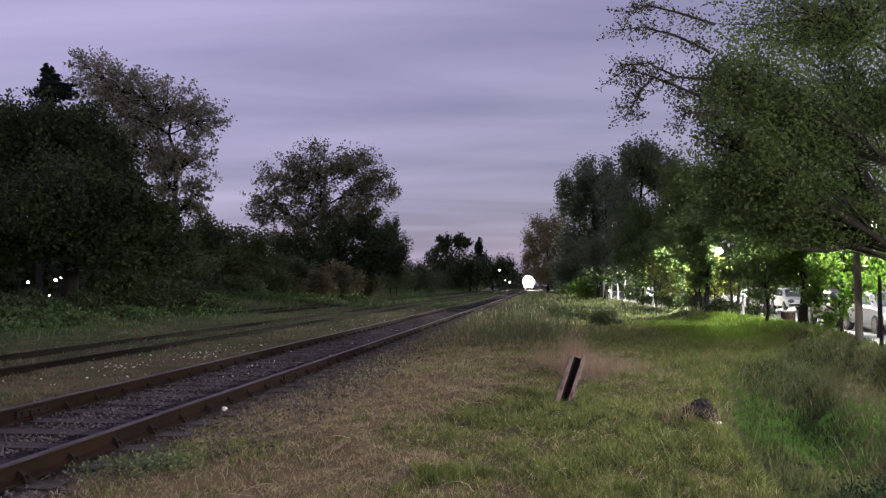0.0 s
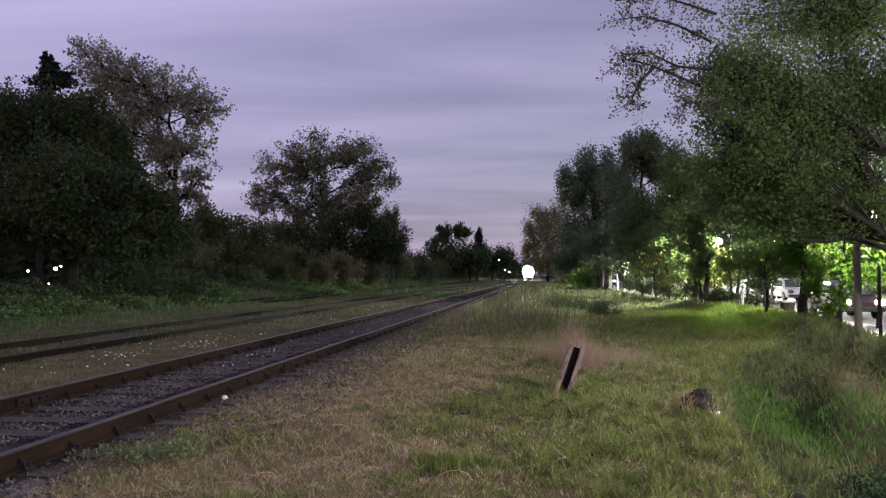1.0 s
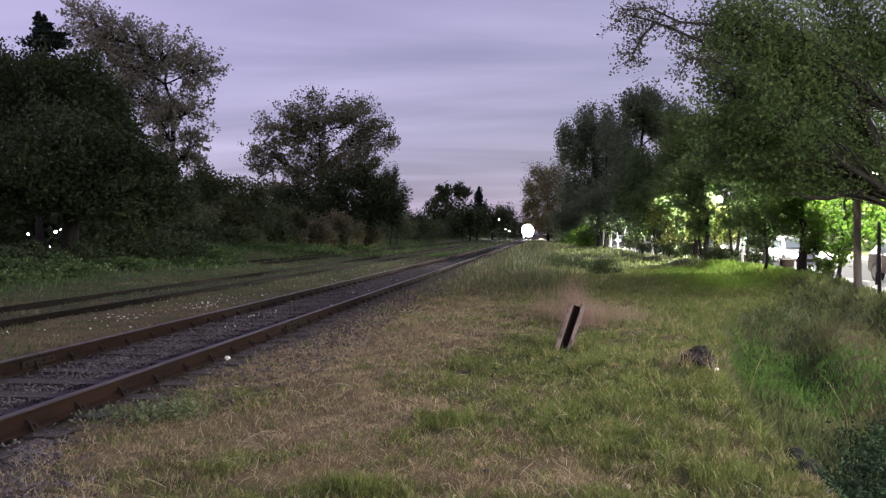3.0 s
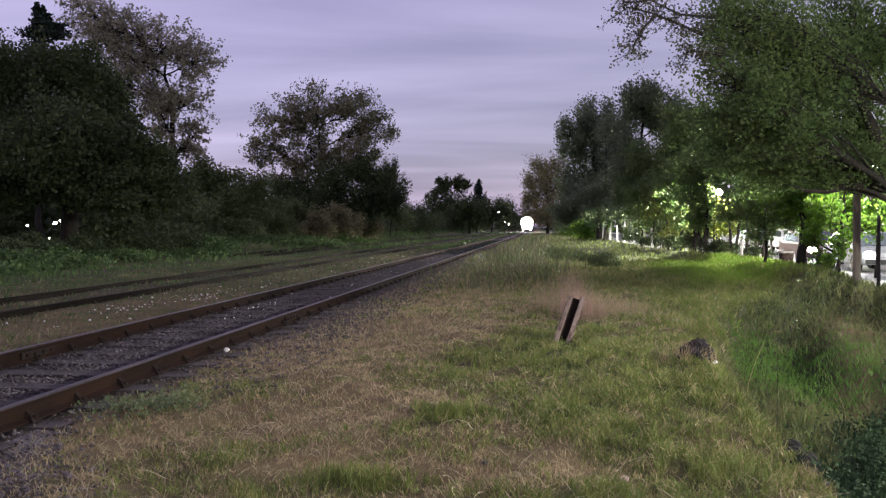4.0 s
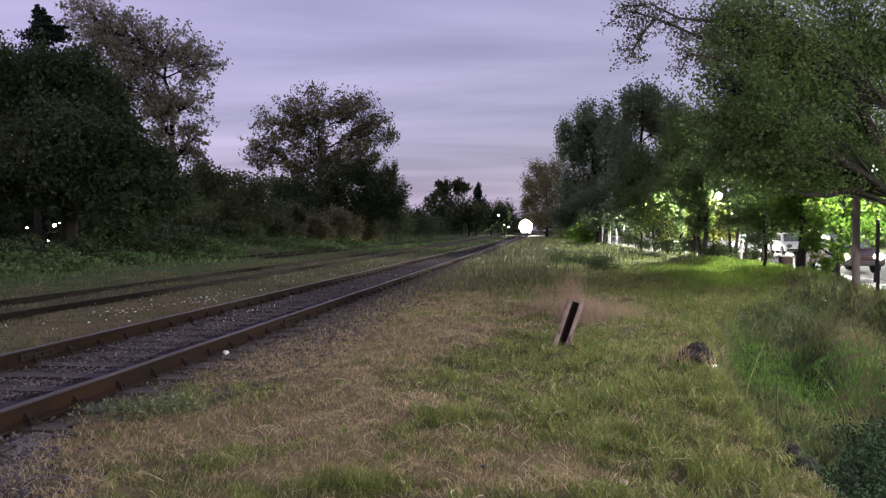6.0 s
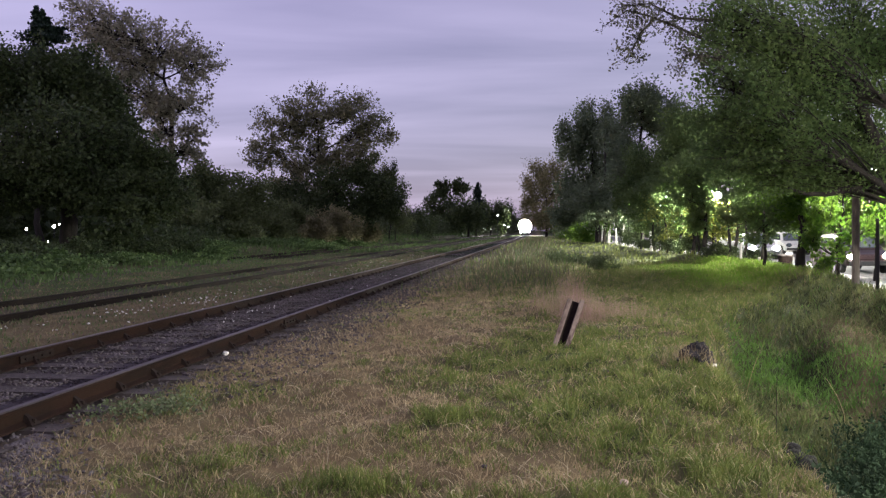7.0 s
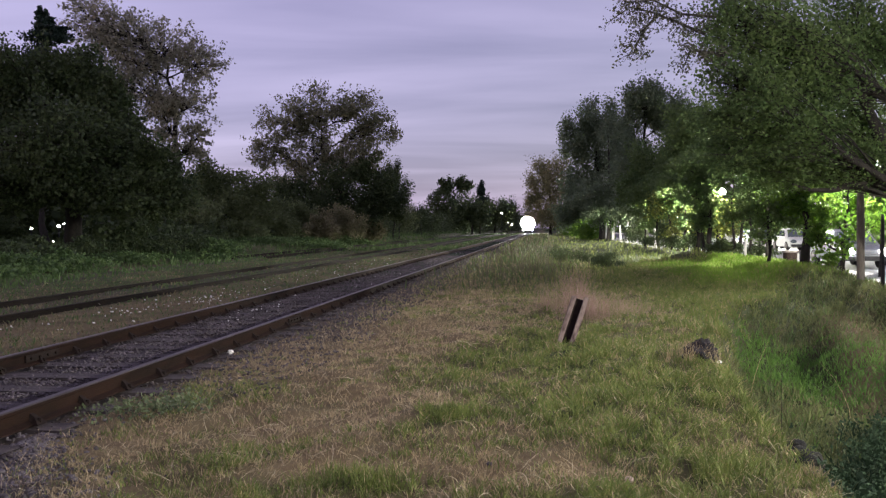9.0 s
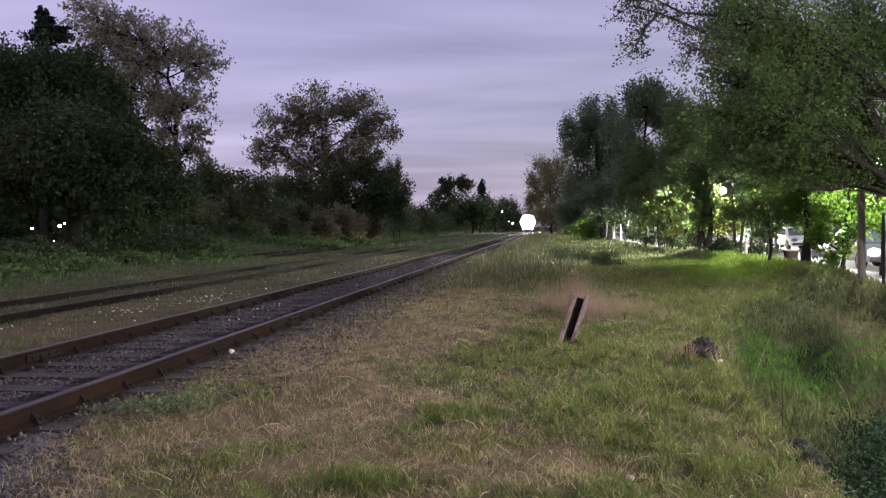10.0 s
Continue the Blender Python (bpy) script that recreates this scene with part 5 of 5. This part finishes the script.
# ================= street =================
def strip(name, a0, a1, y0, y1, z0, z1, material, label, category):
    bm = bmesh.new()
    box(bm, a0, a1, y0, y1, z0, z1)
    ob = part(name, bm, material, m=at_line(0, 0, 0))
    return tagged(ob, label, category, kind="structure")


strip("pavement_near", 7.65, 9.9, -20, 330, -0.16, 0.03, M["concrete"], "pale concrete footpath along the street", "pavement")
strip("road", 9.9, 17.0, -20, 330, -0.16, ROAD_Z, M["asphalt"], "asphalt street lit by lamps", "road")
strip("pavement_far", 17.0, 20.3, -20, 330, -0.16, 0.03, M["concrete"], "concrete footpath on the far side", "pavement")


def street_lamp(x, y, h, r, power, label, mat_name="lamp", z=None, tint=(1.0, 0.97, 0.86), down_only=False):
    z0 = 0.03 if z is None else z
    ob = empty("street_lamp", pose(x, y, z0), label, "street lamp", "street lamps")
    bm = bmesh.new()
    rod(bm, (0, 0, 0), (0, 0, 0.35), 0.09, 0.07)
    rod(bm, (0, 0, 0.35), (0, 0, h - r), 0.05, 0.035)
    part("pole", bm, M["black"], ob, "slim black steel pole")
    bm = bmesh.new()
    rod(bm, (0, 0, h - r * 1.25), (0, 0, h - r * 0.8), r * 0.35, r * 0.7, 14)
    part("collar", bm, M["black"], ob)
    bm = bmesh.new()
    bmesh.ops.create_icosphere(bm, subdivisions=3, radius=r, matrix=Matrix.Translation((0, 0, h)))
    part("globe", bm, M[mat_name], ob, "glowing white globe", smooth=True)
    if power:
        l = new("lamp_light", bpy.data.lights.new("lamp_light", "SPOT" if down_only else "POINT"))
        l.data.energy, l.data.color, l.data.shadow_soft_size = power, tint, r
        l.location = (x, y, z0 + h + r * 2.2)
        # light only downwards, so leaves above stay dark; there is no hood
        if down_only:
            l.data.spot_size, l.data.spot_blend = radians(179), 0.05
    return ob


# lamps at 2.6, 56 and 80 are unseen, added along the row for light
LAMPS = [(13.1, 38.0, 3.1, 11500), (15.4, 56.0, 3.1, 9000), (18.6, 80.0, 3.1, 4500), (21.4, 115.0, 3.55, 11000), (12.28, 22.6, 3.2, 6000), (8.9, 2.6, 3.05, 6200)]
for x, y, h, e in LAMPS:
    street_lamp(x, y, h, 0.15 if y < 100 else 0.13, e, "street lamp with a glowing globe over the pavement", down_only=30 < y < 90)
x, z = px(1398, 397, 60)
# its strong downward spot is added to light the bank top
street_lamp(x, 60, z - 0.03, 0.12, 60000, "low lamp glowing across the street", "lamp", down_only=True)
# lights on the far side of the tracks, glimpsed under the trees
for cx, cy, d, r in ((48, 402, 58, 0.09), (97, 398, 58, 0.12), (106, 394, 59, 0.07), (112, 399, 60, 0.07), (160, 386, 58, 0.06), (86, 432, 55, 0.05), (882, 381, 150, 0.14), (900, 402, 176, 0.16), (893, 398, 178, 0.09)):
    x, z = px(cx, cy, d)
    street_lamp(x, d, max(z - float(ground_z(x, d)), 0.5), r, 0, "distant lamp shining through the trees", "far_lamp", float(ground_z(x, d)))


def fence_post(cx, by, h, r, material, label, top=None):
    d = 2121 / (by - 408)
    x = px(cx, 0, d)[0]
    bm = bmesh.new()
    rod(bm, (0, 0, -0.2), (0, 0, h), r, r * 0.92, 10)
    bmesh.ops.bevel(bm, geom=[e for e in bm.edges if all(v.co.z > h - 0.01 for v in e.verts)], offset=r * 0.2, segments=2, affect="EDGES")
    ob = part("fence_post", bm, material, m=pose(x, d, float(ground_z(x, d)), 0.6, -0.8, 0))
    return tagged(ob, label, "post", "posts on the verge")


fence_post(1516, 526, 2.1, 0.085, M["wood"], "grey weathered timber post on the verge")
fence_post(1555, 527, 1.9, 0.04, M["black"], "thin dark steel post on the verge")
for k, d in enumerate((54.0, 70.0, 72.5, 76.0, 79.5, 84.0, 88.0, 93.0, 98.0)):
    x = 7.45 + LEAN * d - 0.25 * (k % 2)
    bm = bmesh.new()
    rod(bm, (0, 0, -0.1), (0.06 * (k % 3 - 1), 0, 1.4 + 0.3 * (k * 7 % 3)), 0.075, 0.06, 8)
    tagged(part("fence_post", bm, M["white"], m=pose(x, d, 0)), "white-painted post in the far part of the verge", "post", "white posts")


# ================= channel-steel stump, dark stump, stones ==================
def build_channel_post():
    d = 10.35
    x = px(993, 0, d)[0]
    ob = empty("steel_stump", pose(x, d, float(ground_z(x, d)), -16, 19, -8), "leaning cut-off length of rusty channel steel in the grass", "steel post")
    for side in (-1, 1):
        bm = bmesh.new()
        box(bm, side * 0.078 - 0.030, side * 0.078 + 0.030, -0.085, 0.03, -0.2, 0.655 - 0.035 * (side < 0), 0.006)
        part("flange", bm, M["channel"], ob)
    # web coloured near-black for the shade between the flanges
    bm = bmesh.new()
    box(bm, -0.049, 0.049, 0.0, 0.02, -0.2, 0.62, 0.003)
    part("web", bm, M["iron"], ob, "recessed web, its shade put into the dark colour")


build_channel_post()


def build_dark_stump():
    d = 8.6
    x = px(1234, 0, d)[0]
    rng = random.Random(9)
    ob = empty("dark_stump", pose(x, d, float(ground_z(x, d)) + 0.05, 0, 0, 10), "dark hollow stump lying at the edge of the ditch", "stump")
    bm = bmesh.new()
    bmesh.ops.create_icosphere(bm, subdivisions=4, radius=1.0)
    for v in bm.verts:
        k = 1 + 0.32 * noise.noise(v.co * 2.1) + 0.16 * noise.noise(v.co * 6.3) + 0.07 * noise.noise(v.co * 17)
        # the rotted hollow on the side that faces the line
        hole = max(0.0, 1 - (v.co - Vector((0.35, -0.85, 0.25))).length / 0.62)
        v.co = Vector((v.co.x * 0.18, v.co.y * 0.17, v.co.z * 0.155)) * k * (1 - 0.75 * hole ** 0.6)
    part("shell", bm, M["blackish"], ob)
    for k in range(9):
        t = rng.uniform(0, 2 * math.pi)
        bm = bmesh.new()
        p = Vector((math.cos(t) * 0.12, math.sin(t) * 0.11, rng.uniform(-0.02, 0.07)))
        q = p + Vector((math.cos(t), math.sin(t), rng.uniform(-0.5, 0.7))) * rng.uniform(0.06, 0.13)
        rod(bm, p, (p + q) / 2 + Vector((0, 0, 0.012)), 0.014, 0.010, 6)
        rod(bm, (p + q) / 2 + Vector((0, 0, 0.012)), q, 0.010, 0.003, 6)
        part("root", bm, M["blackish"] if k % 3 else M["barkgrey"], ob)
    nr = np.random.default_rng(43)
    cx, cy = x - 0.06 + nr.normal(0, 0.15, 14), d + 0.02 + nr.normal(0, 0.13, 14)
    gx, gy, _ = tufts(nr, cx, cy, 34, np.full(14, 0.05), None)
    blades("stump_grass", gx, gy, nr.uniform(0.08, 0.26, len(gx)), np.full(len(gx), 0.0022), M["dry"], "dead grass matted over the dark stump", 44, 0.85)


build_dark_stump()


def build_bank_gap():
    """Black lumps put where the lip of the ditch has a dark hole, with dead grass over it."""
    rng = random.Random(12)
    for k, (cx, cy, r) in enumerate(((1412, 802, 0.08), (1424, 828, 0.10), (1438, 856, 0.10), (1404, 786, 0.06), (1430, 812, 0.08))):
        d = 2121 / (cy - 408)
        x = px(cx, 0, d)[0]
        bm = bmesh.new()
        bmesh.ops.create_icosphere(bm, subdivisions=3, radius=r)
        for v in bm.verts:
            v.co *= 1 + 0.35 * noise.noise(v.co * 14 + Vector((k, 0, 0)))
            v.co.z *= 0.7
        ob = part("hole_lump", bm, M["earth"], m=pose(x, d, max(float(ground_z(x, d)), -0.05) + 0.005, 0, 0, k * 50))
        tagged(ob, "black lump put for the dark hole in the ditch lip", "earth clod", "earth clods")
    nr = np.random.default_rng(41)
    x, y, k = tufts(nr, np.array([2.2, 2.26, 2.15]), np.array([4.62, 4.55, 4.7]), 40, np.full(3, 0.06), None)
    blades("dead_grass", x, y, nr.uniform(0.07, 0.15, len(x)), np.full(len(x), 0.002), M["dry"], "dead brown grass hanging over the ditch lip", 42, 0.9)


build_bank_gap()


def build_stalks():
    rng = random.Random(15)
    for cx, y0, y1, d, mt, bend in ((1377, 735, 600, 7.0, "blackish", 0.0), (1318, 690, 612, 8.0, "dry", 0.25), (1500, 690, 650, 9.0, "dry", -0.5)):
        x, zt = px(cx, y1, d)
        _, zb = px(cx, y0, d)
        zb = min(zb, float(ground_z(x, d)) + 0.02)
        V, F = [], []
        h = zt - zb
        pts = [Vector((bend * h * t * t, 0, h * t)) for t in (0, 0.25, 0.5, 0.75, 1)]
        tube(V, F, pts, [0.004, 0.0035, 0.003, 0.002, 0.001], 5)
        ob = mesh_ob("dry_stalk", [v[:] for v in V], F, M[mt], m=pose(x, d, zb))
        tagged(ob, "thin tall dry stalk standing in the ditch", "stalk", "stalks in the ditch")


build_stalks()


def rock(cx, cy, size, material, label, seed, z=0.0):
    d = (1.5 - z) * 1414.3 / (cy - 408)
    x = px(cx, 0, d)[0]
    rng = random.Random(seed)
    bm = bmesh.new()
    bmesh.ops.create_icosphere(bm, subdivisions=2, radius=size)
    for v in bm.verts:
        v.co *= rng.uniform(0.85, 1.15)
        v.co.z *= 0.75
    ob = part("stone", bm, material, m=pose(x, d, float(ground_z(x, d)) + size * 0.35 + z, 0, 0, seed * 40))
    return tagged(ob, label, "stone", "loose stones")


rock(398, 626, 0.038, M["pale"], "white stone lying against the rail", 1, 0.02)
rock(1106, 866, 0.026, M["pinkish"], "small pale pinkish stone in the turf", 2)
rock(714, 848, 0.02, M["pinkish"], "small pale stone in the turf", 3)
rock(857, 828, 0.018, M["stone"], "small grey stone in the turf", 4)
rock(1073, 664, 0.035, M["stone"], "flat grey stone in the grass", 5)


def build_street_furniture():
    # litter bin on the pavement
    d = 27.2
    x = px(1391, 0, d)[0]
    ob = empty("litter_bin", pose(x, d, 0.0), "dark round litter bin at the edge of the pavement", "bin")
    bm = bmesh.new()
    rod(bm, (0, 0, -0.1), (0, 0, 0.62), 0.19, 0.24, 18)
    part("drum", bm, M["iron"], ob)
    bm = bmesh.new()
    rod(bm, (0, 0, 0.60), (0, 0, 0.66), 0.265, 0.265, 18)
    part("rim", bm, M["barkgrey"], ob)
    # short pale bollards and a rail
    for cx in (1312, 1345, 1404):
        d = 28.6
        x = px(cx, 0, d)[0]
        bm = bmesh.new()
        rod(bm, (0, 0, -0.1), (0, 0, 0.62), 0.05, 0.045, 12)
        bmesh.ops.create_uvsphere(bm, u_segments=12, v_segments=8, radius=0.055, matrix=Matrix.Translation((0, 0, 0.63)))
        tagged(part("bollard", bm, M["concrete"], m=pose(x, d, float(ground_z(x, d)))), "short grey concrete bollard beside the pavement", "bollard", "bollards")
    # pale splinter beside the dark stump
    d = 8.5
    x = px(1262, 0, d)[0]
    bm = bmesh.new()
    box(bm, -0.055, 0.055, -0.018, 0.018, -0.012, 0.012, 0.006)
    tagged(part("wood_scrap", bm, M["pale"], m=pose(x, d, float(ground_z(x, d)) + 0.07, 8, -12, 20)), "pale scrap of wood beside the dark stump", "scrap")


build_street_furniture()


# ================= vehicles =================
def car(name, m, paint, label, light=None):
    """A small hatchback, nose towards -y; origin on the road."""
    ob = empty(name, m, label, "car", "cars in the street")
    bm = bmesh.new()
    side = [(-2.0, 0.28), (-2.03, 0.5), (-1.93, 0.68), (-1.05, 0.86), (-0.45, 1.34), (0.1, 1.45), (1.1, 1.42), (1.75, 1.05), (1.98, 0.95), (2.02, 0.45), (1.95, 0.28)]
    L = [bm.verts.new((-0.82 if z < 1.0 else -0.64, y, z)) for y, z in side]
    R = [bm.verts.new((0.82 if z < 1.0 else 0.64, y, z)) for y, z in side]
    n = len(side)
    for i in range(n):
        bm.faces.new((L[i], L[(i + 1) % n], R[(i + 1) % n], R[i]))
    bm.faces.new(L[::-1])
    bm.faces.new(R)
    bmesh.ops.recalc_face_normals(bm, faces=bm.faces)
    bmesh.ops.bevel(bm, geom=bm.edges[:], offset=0.045, segments=2, affect="EDGES")
    part("body", bm, paint, ob, smooth=False)
    bm = bmesh.new()
    vs = [bm.verts.new(p) for p in ((-0.66, -1.02, 0.90), (0.66, -1.02, 0.90), (0.55, -0.50, 1.33), (-0.55, -0.50, 1.33))]
    bm.faces.new(vs)
    r = bmesh.ops.extrude_face_region(bm, geom=bm.faces[:])
    bmesh.ops.translate(bm, verts=[v for v in r["geom"] if isinstance(v, bmesh.types.BMVert)], vec=(0, -0.03, 0.03))
    bmesh.ops.recalc_face_normals(bm, faces=bm.faces)
    part("windscreen", bm, M["glass"], ob)
    for s in (-1, 1):
        bm = bmesh.new()
        vs = [bm.verts.new((s * (0.80 if z < 1.0 else 0.69), y, z)) for y, z in ((-0.85, 0.93), (-0.40, 1.28), (1.0, 1.31), (1.45, 0.98))]
        bm.faces.new(vs)
        r = bmesh.ops.extrude_face_region(bm, geom=bm.faces[:])
        bmesh.ops.translate(bm, verts=[v for v in r["geom"] if isinstance(v, bmesh.types.BMVert)], vec=(s * 0.03, 0, 0))
        bmesh.ops.recalc_face_normals(bm, faces=bm.faces)
        part("side_window", bm, M["glass"], ob)
        bm = bmesh.new()
        bmesh.ops.create_uvsphere(bm, u_segments=14, v_segments=8, radius=0.15, matrix=Matrix.Translation((s * 0.6, -1.97, 0.62)) @ Matrix.Diagonal((1.25, 0.5, 0.85, 1)))
        part("headlight", bm, light or M["glass"], ob, smooth=True)
        for y in (-1.25, 1.3):
            bm = bmesh.new()
            rod(bm, (s * 0.66, y, 0.31), (s * 0.85, y, 0.31), 0.31, n=20)
            wh = part("wheel", bm, M["rubber"], ob)
            bm = bmesh.new()
            rod(bm, (s * 0.83, y, 0.31), (s * 0.865, y, 0.31), 0.19, n=14)
            part("rim", bm, M["steel"], wh)
    bm = bmesh.new()
    box(bm, -0.75, 0.75, -2.07, -1.98, 0.3, 0.46, 0.02)
    part("bumper", bm, M["black"], ob)
    return ob


P = {
    "silver": surf("silver_paint", (0.24, 0.245, 0.26), (0.28, 0.285, 0.30), 2, 0.3, 0.5, 0.02),
    "white": surf("white_paint", (0.30, 0.30, 0.30), (0.36, 0.36, 0.355), 2, 0.35, 0, 0.02),
    "dark": surf("dark_paint", (0.022, 0.014, 0.015), (0.035, 0.022, 0.022), 2, 0.3, 0.2, 0.02),
    "grey": surf("grey_paint", (0.12, 0.125, 0.13), (0.16, 0.165, 0.17), 2, 0.3, 0.4, 0.02),
}


def on_lane(a, y, turn=0.0):
    return at_line(a, y, ROAD_Z, turn)


car_silver = car("hatchback_car", on_lane(11.8, 28), P["silver"], "silver hatchback driving off with white headlights", M["carlight"])
car_red = car("hatchback_car", on_lane(11.8, 32), P["dark"], "dark hatchback moving off with warm headlights", M["carwarm"])
car_second = car("hatchback_car", on_lane(11.8, 40), P["silver"], "second silver hatchback with white headlights", M["carlight"])
car_dark = car("hatchback_car", on_lane(11.8, 50), P["dark"], "dark hatchback with bright warm headlights", M["carwarm"])
car_grey = car("hatchback_car", on_lane(11.8, 60), P["grey"], "grey hatchback with white headlights", M["carlight"])
for a, y, p, lab in ((16.0, 51.5, "white", "white hatchback parked at the far kerb"), (16.0, 58, "dark", "dark hatchback parked at the far kerb"), (16.0, 66, "grey", "grey hatchback parked at the far kerb")):
    car("parked_car", on_lane(a, y), P[p], lab)


def build_train():
    ob = empty("locomotive", at_line(TRACKS[0], 279, HEAD), "diesel locomotive coming on with a blazing headlight", "locomotive")
    bm = bmesh.new()
    prof = [(-1.5, 0.9), (1.5, 0.9), (1.55, 2.6), (1.42, 3.5), (0.9, 3.95), (-0.9, 3.95), (-1.42, 3.5), (-1.55, 2.6)]
    extrude_profile(bm, prof, 0.0, 15.0)
    bmesh.ops.bevel(bm, geom=bm.edges[:], offset=0.08, segments=2, affect="EDGES")
    part("body", bm, M["loco"], ob)
    bm = bmesh.new()
    box(bm, -1.45, 1.45, -0.2, 15.2, 0.55, 0.92, 0.04)
    part("frame", bm, M["black"], ob)
    # housing and glass far wider than real, their disc replacing the headlight's glare
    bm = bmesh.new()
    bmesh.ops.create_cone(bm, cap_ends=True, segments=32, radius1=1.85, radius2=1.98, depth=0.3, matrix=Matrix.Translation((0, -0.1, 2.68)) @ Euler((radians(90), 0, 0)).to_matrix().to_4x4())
    part("oversized_housing", bm, M["black"], ob)
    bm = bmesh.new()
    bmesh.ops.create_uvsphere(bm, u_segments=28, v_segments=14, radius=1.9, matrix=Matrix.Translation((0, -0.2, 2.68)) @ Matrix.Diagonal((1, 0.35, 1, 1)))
    part("headlight", bm, M["beam"], ob, "oversized white headlight, its glare built as a glowing disc", smooth=True)
    for s in (-1, 1):
        bm = bmesh.new()
        bmesh.ops.create_uvsphere(bm, u_segments=14, v_segments=8, radius=0.16, matrix=Matrix.Translation((s * 1.2, -0.22, 0.75)) @ Matrix.Diagonal((1, 0.5, 1, 1)))
        part("marker_light", bm, M["beam"], ob, smooth=True)
        bm = bmesh.new()
        rod(bm, (s * 0.85, -0.55, 0.75), (s * 0.85, -0.2, 0.75), 0.2, 0.12, 14)
        part("buffer", bm, M["iron"], ob)
        for y in (1.6, 3.4, 11.4, 13.2):
            bm = bmesh.new()
            rod(bm, (s * 0.80, y, 0.5), (s * 0.94, y, 0.5), 0.5, n=20)
            part("wheel", bm, M["iron"], ob)
        bm = bmesh.new()
        box(bm, s * 1.5 - 0.05, s * 1.5 + 0.05, 0.6, 1.7, 2.5, 3.3, 0.01)
        part("cab_window", bm, M["glass"], ob)
    return ob


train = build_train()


# ================= what moves =================
def motions():
    walk(train, [(t, at_line(TRACKS[0], 276 - 4.2 * t - 0.18 * t * t, HEAD)) for t in (0, 2.5, 5, 7.5, 10)])
    a = 11.8
    paths = (
        (car_silver, ((0, 27.6), (0.4, 25.6), (1.2, 20), (2.5, 8), (5, -14), (10, -16))),
        (car_red, ((0, 31.5), (1.7, 31.2), (2.2, 29.6), (2.7, 27.2), (3.4, 21), (5.5, 0), (10, -9))),
        (car_second, ((0, 84), (2.4, 50), (3.4, 31.8), (3.9, 29.6), (4.3, 27.6), (4.8, 24.6), (6.5, 10), (10, -2))),
        (car_dark, ((0, 104), (2.6, 66), (3.9, 37), (4.3, 31.6), (6.7, 31.2), (7.2, 29.8), (7.6, 27.8), (8.0, 24.5), (10, 6))),
        (car_grey, ((0, 150), (5.0, 88), (6.6, 54), (7.8, 32.2), (8.9, 31.4), (9.5, 30.6), (10, 29.2))),
    )
    for ob, rows in paths:
        walk(ob, [(t, on_lane(a, y)) for t, y in rows])


motions()
